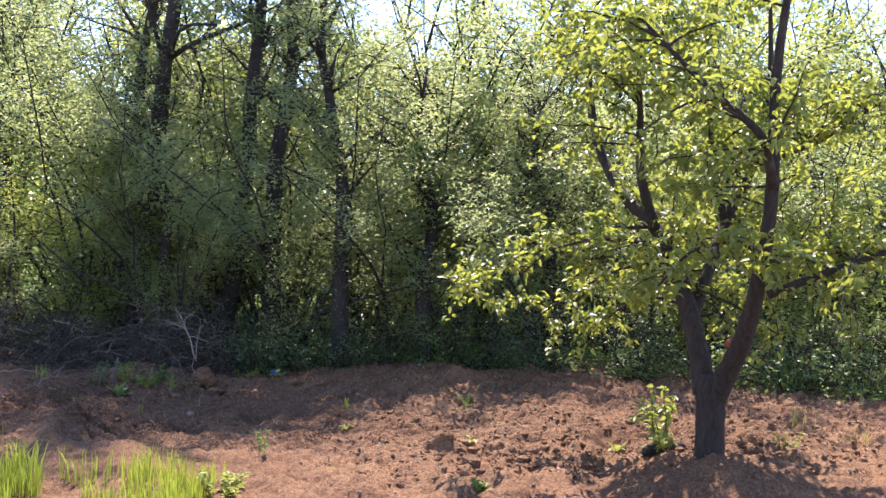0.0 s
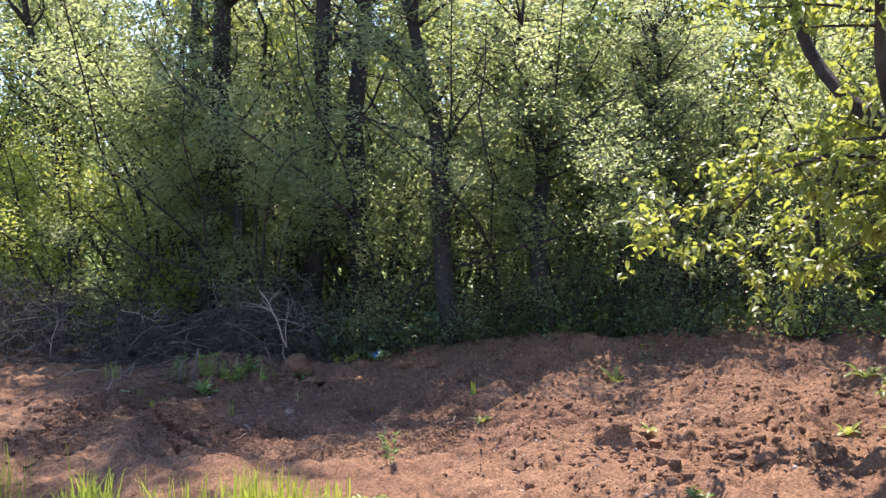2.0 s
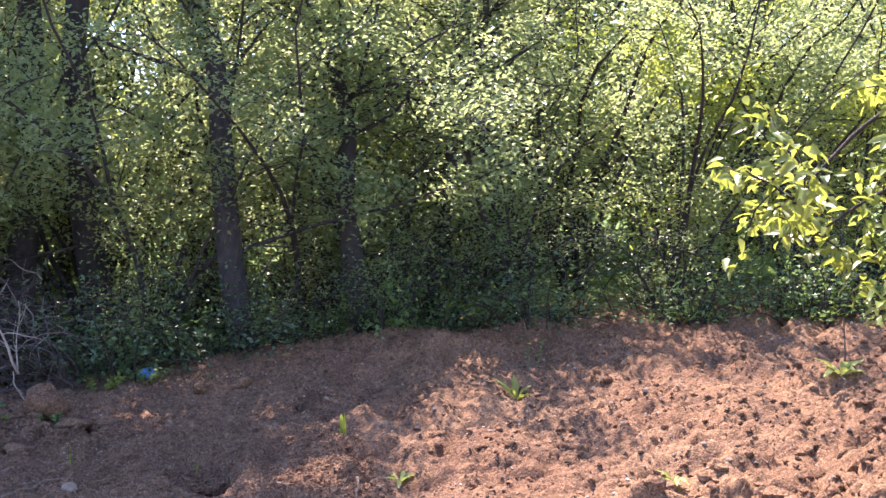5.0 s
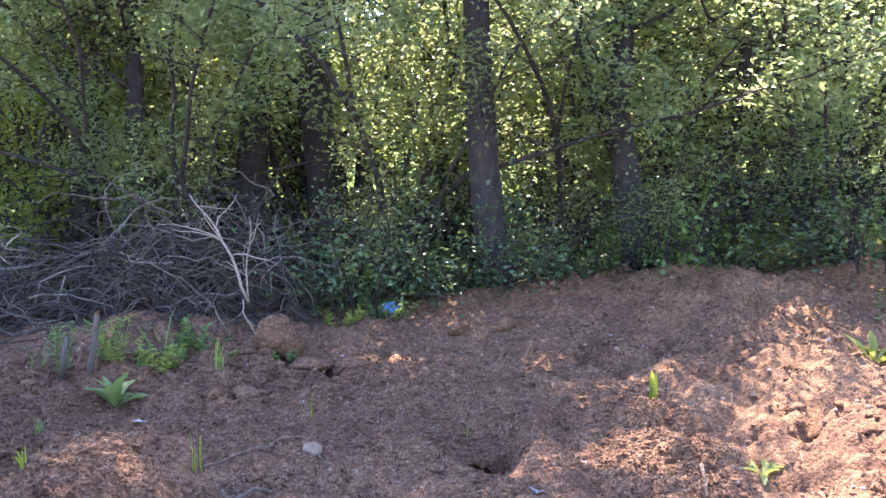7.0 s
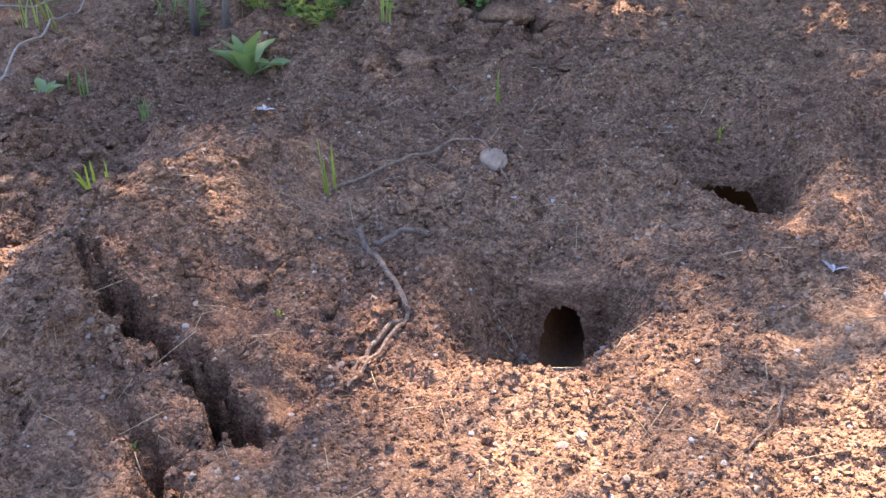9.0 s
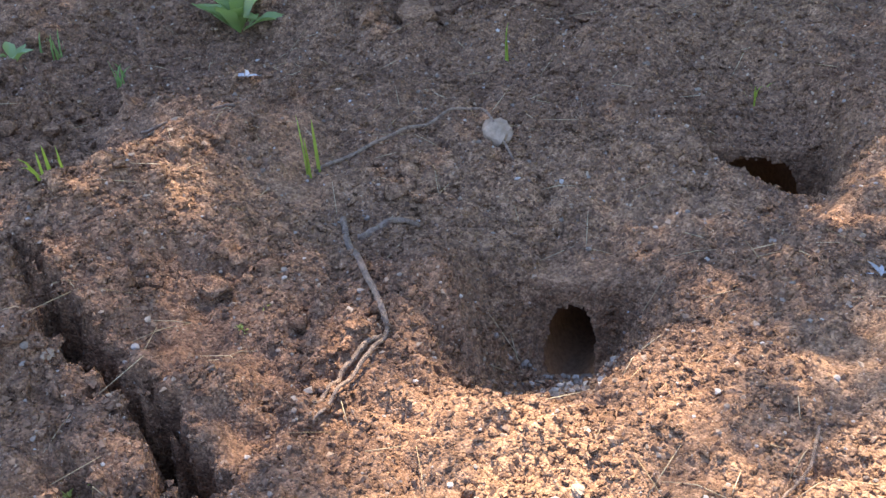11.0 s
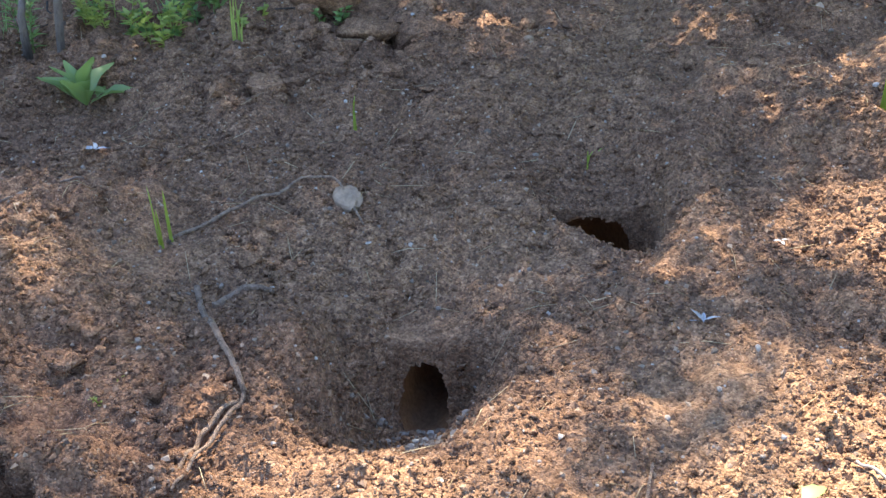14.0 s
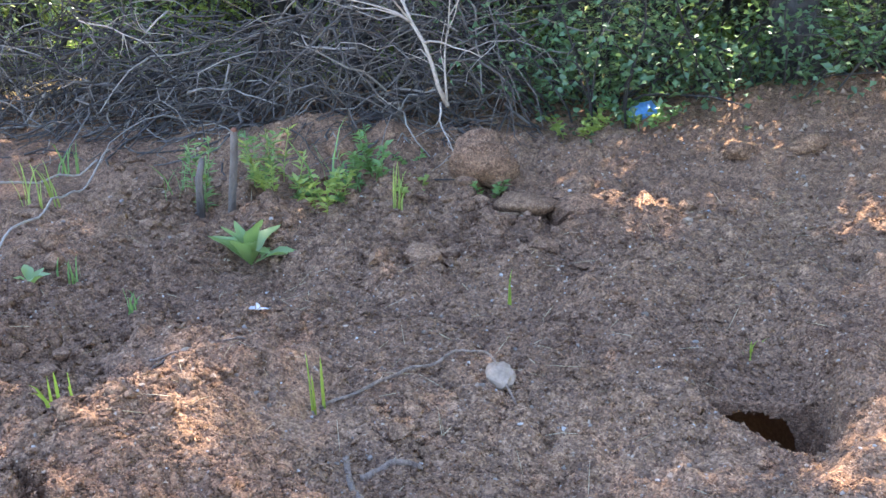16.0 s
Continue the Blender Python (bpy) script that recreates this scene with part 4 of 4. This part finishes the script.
stick("root", ((-2.80, 9.62, 0.0), (-2.76, 9.51, 0.0), (-2.67, 9.34, 0.005), (-2.59, 9.19, 0.01)), (0.008, 0.0075, 0.006), ROOT, "bare brown root lying across the dug earth")
stick("root", ((-2.59, 9.19, 0.01), (-2.61, 9.1, 0.02), (-2.65, 8.99, 0.015), (-2.67, 8.94, 0.0)), (0.005, 0.004, 0.003), ROOT, "pale split end of a bare root")
stick("root", ((-2.60, 9.18, 0.0), (-2.66, 9.09, 0.0), (-2.68, 8.98, 0.0)), (0.006, 0.006, 0.004), ROOT, "thin brown root lying across the dug earth")
stick("root", ((-2.75, 9.55, 0.0), (-2.69, 9.6, 0.0), (-2.62, 9.62, 0.0)), (0.009, 0.009, 0.006), ROOT, "bare brown root lying across the dug earth")
stick("twig", ((-2.92, 9.80, 0.0), (-2.83, 9.93, 0.01), (-2.74, 10.03, 0.02), (-2.62, 10.12, 0.025), (-2.53, 10.1, 0.03), (-2.44, 9.93, 0.01)), (0.005, 0.005, 0.004, 0.003), ROOT, "long thin twig arching over the soil", "twig")
stick("twig", ((-3.45, 9.95, 0.01), (-3.3, 9.97, 0.015), (-3.13, 9.95, 0.0)), (0.004, 0.004, 0.003), ROOT, "thin brown root in the soil", "twig")
stick("twig", ((-3.38, 9.9, 0.01), (-3.36, 9.75, 0.01), (-3.33, 9.62, 0.0)), (0.005, 0.004, 0.004), HEDGE_BARK, "thin dark stick in the soil", "twig")
stick("twig", ((-1.05, 9.5, 0.02), (-1.06, 9.4, 0.03), (-1.1, 9.26, 0.0)), (0.009, 0.006, 0.005), ROOT, "short upright stick in the soil", "twig")
stick("twig", ((-1.82, 9.0, 0.01), (-1.84, 8.92, 0.015), (-1.92, 8.8, 0.0)), (0.003, 0.003, 0.002), ROOT, "thin brown twig lying on the soil", "twig")
stick("twig", ((-1.48, 8.98, 0.01), (-1.43, 8.9, 0.015), (-1.36, 8.87, 0.0)), (0.003, 0.003, 0.002), PALE_TWIG, "thin pale twig lying on the soil", "twig")
stick("twig", ((-1.86, 10.1, 0.03), (-1.85, 10.08, 0.08), (-1.82, 10.07, 0.13)), (0.002, 0.002, 0.0015), PALE_TWIG, "thin pale rootlet sticking out of the burrow", "twig", 0)
stick("twig", ((-4.2, 10.25, 0.03), (-4.3, 10.8, 0.06), (-4.42, 11.3, 0.05), (-4.5, 11.75, 0.08)), (0.004, 0.0045, 0.003), PALE_TWIG, "long grey stick lying on the bank", "twig")
stick("twig", ((-4.75, 10.6, 0.08), (-4.65, 11.1, 0.1), (-4.5, 11.6, 0.06)), (0.006, 0.005, 0.004), PALE_TWIG, "grey stick lying on the bank", "twig")
stick("log", ((1.66, 7.78, 0.0), (1.76, 7.84, 0.02), (1.88, 7.93, 0.05), (2.02, 8.02, 0.1)), (0.03, 0.04, 0.042, 0.03), BARK, "short dark rotten log beside the fruit tree", "log", 0.6, 10)
stick("twig", ((2.3, 10.1, 0.02), (2.3, 10.11, 0.15), (2.29, 10.12, 0.33)), (0.006, 0.005, 0.004), TWIG, "thin stick standing upright in the soil", "twig", 0)

stake = holder("garden_stake", pose(-3.72, 11.2, float(surface(-3.72, 11.2)), 6, 10, 0), "weathered wooden stake leaning in the soil", "stake")
b = Build()
b.tube([(0, 0, -0.1), (0, 0, 0.1), (0.003, 0, 0.25), (0.0, 0, 0.355), (0.0, 0, 0.365)], (0.017, 0.016, 0.016, 0.015, 0.01), 8)
part("post", b, STAKE, stake)
b = Build()
b.tube([(0, 0, 0.362), (0, 0, 0.372)], (0.013, 0.008), 8)
part("broken_top", b, WOUND, stake, "red-brown splintered top")
b = Build()
b.tube([(-3.86, 11.22, -0.2), (-3.85, 11.22, 0.0), (-3.83, 11.23, 0.08)], (0.018, 0.016, 0.012), 8)
thing("garden_stake", b, STAKE, "dark short stake among the weeds", "stake")


def big_leaf(length, width, droop, wavy, rng):
    """One broad leaf along +x with a midrib groove and wavy edge."""
    k = 9
    vs, fs = [], []
    for i in range(k):
        s = i / (k - 1)
        w = width * (math.sin(math.pi * min(1, s * 0.86 + 0.10)) ** 0.8) * (0.35 + 0.65 * min(1, s * 2.2)) * (0.5 if i == k - 1 else 1)
        z = length * (0.55 * s - droop * s * s)
        for j in range(5):
            q = (j - 2) / 2
            vs.append((length * s, q * w * 0.5, z + 0.18 * w * q * q + wavy * abs(q) * math.sin(9 * s + 3 * q) * w))
    for i in range(k - 1):
        for j in range(4):
            a = i * 5 + j
            fs.append((a, a + 5, a + 6, a + 1))
    return np.array(vs), fs


def rosette(name, x, y, count, length, width, material, label, category, rise=0.5):
    root = holder(name, pose(x, y, float(surface(x, y)) - 0.005), label, category)
    for i in range(count):
        b = Build()
        s = rng.uniform(0.75, 1.1)
        vs, fs = big_leaf(length * s, width * s, rng.uniform(0.1, 0.8), 0.14, rng)
        b.add(vs, fs)
        ob = part("leaf", b, material, root)
        ob.matrix_basis = pose(0, 0, 0, 0, -rng.uniform(0.1, 1) * rise * 60, i * 360 / count + rng.uniform(-18, 18))
    return root


rosette("rosette_weed", -3.48, 10.78, 14, 0.2, 0.055, ROSETTE, "pale green leafy rosette weed growing in the soil", "weed", 0.95)
rosette("rosette_weed", 0.29, 10.86, 5, 0.2, 0.05, HERB_YELLOW, "upright yellow-green dock leaves growing in bare soil", "weed", 1.1)
rosette("rosette_weed", 2.16, 9.95, 7, 0.2, 0.06, HERB_YELLOW, "low yellow-green weed growing in bare soil", "weed", 0.6)
rosette("rosette_weed", -0.84, 9.42, 6, 0.12, 0.035, HERB_YELLOW, "low yellow-green weed growing in bare soil", "weed", 0.4)
rosette("rosette_weed", -4.05, 10.35, 5, 0.09, 0.035, ROSETTE, "small green seedling on the bank", "weed", 0.6)
rosette("rosette_weed", 0.35, 8.75, 6, 0.09, 0.03, HERB_YELLOW, "low yellow-green weed growing in bare soil", "weed", 0.4)
rosette("rosette_weed", 1.55, 8.35, 7, 0.13, 0.045, HERB_YELLOW, "low yellow-green weed growing in bare soil", "weed", 0.6)
rosette("rosette_weed", 1.85, 8.3, 6, 0.13, 0.045, HERB_YELLOW, "low yellow-green weed growing in bare soil", "weed", 0.6)


def herb(name, x, y, high, wide, leaves, leaf, slim, material, label, stems=5, lean=0.3, tip=None):
    """An upright weed: several stems with many narrow leaves."""
    root = holder(name, pose(x, y, float(surface(x, y)) - 0.01), label, "weed", "weeds in the dug bed")
    wood, green = Build(), Build()
    for i in range(stems):
        a = rng.uniform(0, 6.28)
        b = bent(rng, (wide * 0.25 * math.cos(a), wide * 0.25 * math.sin(a), -0.02), (lean * math.cos(a), lean * math.sin(a), 1), high * rng.uniform(0.6, 1.0), 0.07, 0.0, 7)
        wood.tube(b, np.linspace(0.003, 0.0012, 7), 4, False)
        k = max(leaves // stems, 3)
        s, f = rng.integers(1, 6, k), rng.uniform(0, 1, (k, 1))
        c = rng.uniform(0, 6.28, k)
        green.leaves(b[s] * (1 - f) + b[s + 1] * f, np.stack((np.cos(c), np.sin(c), rng.uniform(0.0, 0.9, k)), 1), leaf * rng.uniform(0.6, 1.2, k), leaf * slim, rng, 0.15)
    tagged(part("stalk", wood, material, root), kind="stuff")
    tagged(part("leaves", green, material, root), kind="stuff")
    if tip is not None:
        fl = Build()
        for i in range(7):
            c = i * 6.28 / 7
            fl.leaves([b[-1]], [(math.cos(c), math.sin(c), 0.4)], 0.02, 0.012, rng)
        part("flower", fl, tip, root, "yellow flower")
    return root


herb("feathery_weed", -3.88, 11.35, 0.38, 0.14, 160, 0.06, 0.14, HERB, "feathery grey-green weed with narrow leaves", 4, 0.15)
herb("feathery_weed", -3.6, 11.45, 0.28, 0.25, 220, 0.045, 0.25, HERB_YELLOW, "bushy yellow-green weed in the dug bed", 8, 0.35)
herb("feathery_weed", -3.42, 11.4, 0.16, 0.22, 130, 0.04, 0.5, HERB, "low leafy green weed in the dug bed", 7, 0.5)
herb("feathery_weed", -3.25, 11.5, 0.2, 0.2, 130, 0.04, 0.45, HERB, "low leafy green weed in the dug bed", 6, 0.4)
herb("leafy_herb", -3.35, 11.3, 0.2, 0.2, 150, 0.045, 0.45, HERB_YELLOW, "bushy yellow-green weed in the dug bed", 7, 0.4)
herb("feathery_weed", -3.75, 11.55, 0.3, 0.2, 160, 0.05, 0.2, HERB, "feathery grey-green weed with narrow leaves", 6, 0.25)
herb("leafy_herb", -3.22, 11.6, 0.28, 0.12, 90, 0.045, 0.5, HERB, "upright leafy green weed in the dug bed", 4, 0.25)
herb("leafy_herb", -3.05, 11.55, 0.14, 0.14, 70, 0.04, 0.5, HERB_YELLOW, "small yellow-green weed below the pale twigs", 5, 0.4)
herb("leafy_herb", -2.75, 11.55, 0.16, 0.12, 60, 0.035, 0.5, HERB, "small green weed beside the earth block", 4, 0.4)
herb("leafy_herb", -3.15, 11.85, 0.12, 0.1, 40, 0.04, 0.5, HERB, "small green weed at the foot of the heap", 4, 0.4)
herb("leafy_herb", -2.45, 12.35, 0.16, 0.3, 200, 0.04, 0.5, HERB_YELLOW, "bright green low weeds on the bank", 10, 0.5)
herb("leafy_herb", -2.15, 12.55, 0.16, 0.35, 200, 0.04, 0.5, HERB, "bright green low weeds on the bank", 10, 0.5)
herb("leafy_herb", -1.38, 8.3, 0.3, 0.14, 80, 0.04, 0.4, HERB, "grey-green upright weed at the edge of the shade", 3, 0.2)
herb("leafy_herb", -1.4, 7.0, 0.26, 0.3, 260, 0.06, 0.4, HERB_YELLOW, "bushy yellow-green weed in the sun", 10, 0.5, PETAL)
herb("leafy_herb", 0.6, 11.4, 0.35, 0.1, 30, 0.04, 0.3, HERB, "thin weed with a yellow flower", 2, 0.15, PETAL)
herb("leafy_herb", 0.45, 7.0, 0.14, 0.16, 80, 0.05, 0.5, HERB, "low grey-green weed in the sunny bed", 6, 0.5)
herb("leafy_herb", 2.9, 8.2, 0.2, 0.2, 80, 0.04, 0.4, HERB_YELLOW, "thin yellow-green weed by the fruit tree", 6, 0.4)
herb("leafy_herb", -3.05, 8.77, 0.06, 0.05, 60, 0.015, 0.6, HERB_YELLOW, "tiny creeping weed on the cracked soil", 5, 0.6)
herb("leafy_herb", -2.85, 9.18, 0.05, 0.08, 60, 0.014, 0.6, HERB_YELLOW, "tiny creeping weed on the cracked soil", 5, 0.8)


def tuft(x, y, count, high, wide, label, material=GRASS, lean=0.2, width=0.008):
    b = Build()
    px, py = rng.normal(0, wide, count), rng.normal(0, wide, count)
    b.blades(np.stack((px, py, 0 * px - 0.01), 1), high * rng.uniform(0.6, 1.05, count), width, rng, lean)
    ob = thing("grass_tuft", b, material, label, "grass", "grass tufts in the bed")
    ob.matrix_basis = pose(x, y, float(surface(x, y)))
    return ob


tuft(-2.925, 9.79, 4, 0.17, 0.008, "single upright green grass blades in bare soil", lean=0.1, width=0.009)
tuft(-2.53, 10.5, 2, 0.14, 0.004, "single upright green grass blades in bare soil", lean=0.1)
tuft(-0.97, 10.42, 3, 0.17, 0.008, "single upright green grass blades in bare soil", lean=0.1, width=0.03)
tuft(-3.46, 9.55, 6, 0.15, 0.015, "small pale green grass tuft on the ridge", lean=0.25, width=0.011)
tuft(-3.08, 11.3, 8, 0.25, 0.02, "thin grass tuft in the dug bed", HERB_YELLOW, 0.15)
tuft(-4.55, 11.2, 14, 0.22, 0.04, "thin grass tuft on the bank", HERB_YELLOW, 0.3)
tuft(-4.0, 11.4, 8, 0.22, 0.05, "thin grass tuft on the bank", HERB, 0.5, 0.005)
tuft(-3.4, 11.45, 4, 0.42, 0.03, "tall arching grass blade among the weeds", HERB, 0.5, 0.009)
tuft(-4.7, 11.7, 10, 0.18, 0.06, "thin grass tuft on the bank", HERB, 0.4)
tuft(-3.68, 10.3, 6, 0.1, 0.02, "small green grass tuft on the ridge", HERB, 0.3)
tuft(-3.95, 10.45, 6, 0.12, 0.02, "small green grass tuft on the ridge", HERB, 0.3)
tuft(-1.83, 10.32, 8, 0.05, 0.015, "tiny grass sprout inside the burrow mouth", GRASS, 0.4, 0.005)
tuft(3.6, 8.6, 14, 0.2, 0.06, "dry grass tuft by the fruit tree", HERB_YELLOW, 0.3)
tuft(3.3, 9.2, 10, 0.22, 0.08, "dry grass tuft by the fruit tree", HERB_YELLOW, 0.3)
tuft(0.8, 10.75, 6, 0.14, 0.03, "dry grass tuft in bare soil", STRAW, 0.4)

b = Build()
k = 8000
px, py = rng.uniform(-5.6, -1.5, k), 6.75 + rng.normal(0, 0.33, k)
tall = np.clip(0.5 - 0.075 * (px + 5.0), 0.15, 0.55) * (0.75 + 0.35 * grain(px, py, 0.4, 3)) * rng.uniform(0.4, 1.15, k)
ok = grain(px, py, 0.4, 6) + 0.4 * grain(px, py, 0.13, 7) > -0.1
b.blades(np.stack((px, py, surface(px, py) - 0.01), 1)[ok], tall[ok], rng.uniform(0.005, 0.011, ok.sum()), rng, 0.22)
thing("tall_grass", b, GRASS, "tall bright green grass in full sun", "grass", kind="stuff")
b = Build()
k = 5000
px, py = rng.uniform(3.5, 9.0, k), rng.uniform(9.8, 12.4, k)
ok = py > 11.9 - 0.34 * (px - 3.0)
b.blades(np.stack((px, py, surface(px, py) - 0.01), 1)[ok], rng.uniform(0.08, 0.28, ok.sum()), 0.012, rng, 0.35)
thing("grass_verge", b, HERB_YELLOW, "grassy verge below the hedge", "grass", kind="stuff")

# litter
b = Build()
b.leaves([(0, 0, 0), (0.005, 0, 0.004), (0, 0.004, 0.002), (0, 0, 0.005)], [(1, 0.4, 0.3), (0.6, -0.7, 0.3), (-0.5, 0.8, 0.2), (0.2, 1, 0.7)], 0.036, 0.011, rng, 0.1, True)
feather = thing("feather", b, PALE, "small white downy feather on the soil", "feather")
feather.matrix_basis = pose(-1.665, 9.40, float(surface(-1.665, 9.40)) + 0.006, 0, 0, 60)
b = Build()
b.leaves([(0, 0, 0), (0.005, 0, 0.004), (0, 0.004, 0.002)], [(1, 0.2, 0.3), (-0.8, -0.3, 0.3), (-0.3, 0.9, 0.3)], 0.04, 0.018, rng, 0.2, True)
scrap = thing("plastic_scrap", b, PALE, "crumpled pale plastic scrap on the soil", "litter")
scrap.matrix_basis = pose(-3.24, 10.22, float(surface(-3.24, 10.22)) + 0.006)
for x, y in ((-1.9, 11.3), (-1.28, 11.45), (-1.42, 9.75), (-0.9, 11.6), (-2.3, 11.6)):
    copy_thing(scrap, pose(x, y, float(surface(x, y)) + 0.005, 0, 0, x * 900) @ Matrix.Scale(0.5, 4))
b = Build()
b.leaves([(0, 0, 0)], [(1, 0.2, 0.2)], 0.055, 0.036, rng, 0.15, True)
fallen = thing("fallen_leaf", b, ROSETTE, "fresh green leaf fallen on the soil", "leaf")
fallen.matrix_basis = pose(-1.59, 8.9, float(surface(-1.59, 8.9)) + 0.008, 0, 0, 20)

bag = Build()
vs, fs = lump(rng, (0.075, 0.05, 0.05), 1.0, 3)
vs += 0.012 * np.stack([grain(vs[:, 0] * 2 + i, vs[:, 2] * 2 + vs[:, 1], 0.05, i) for i in range(3)], 1)
bag.add(vs, fs)
tarp = thing("plastic_bag", bag, BLUE, "crumpled blue plastic bag under the brambles", "bag")
tarp.matrix_basis = pose(-2.16, 12.62, float(ground_z(-2.16, 12.62)) + 0.02, 0, 0, 10)
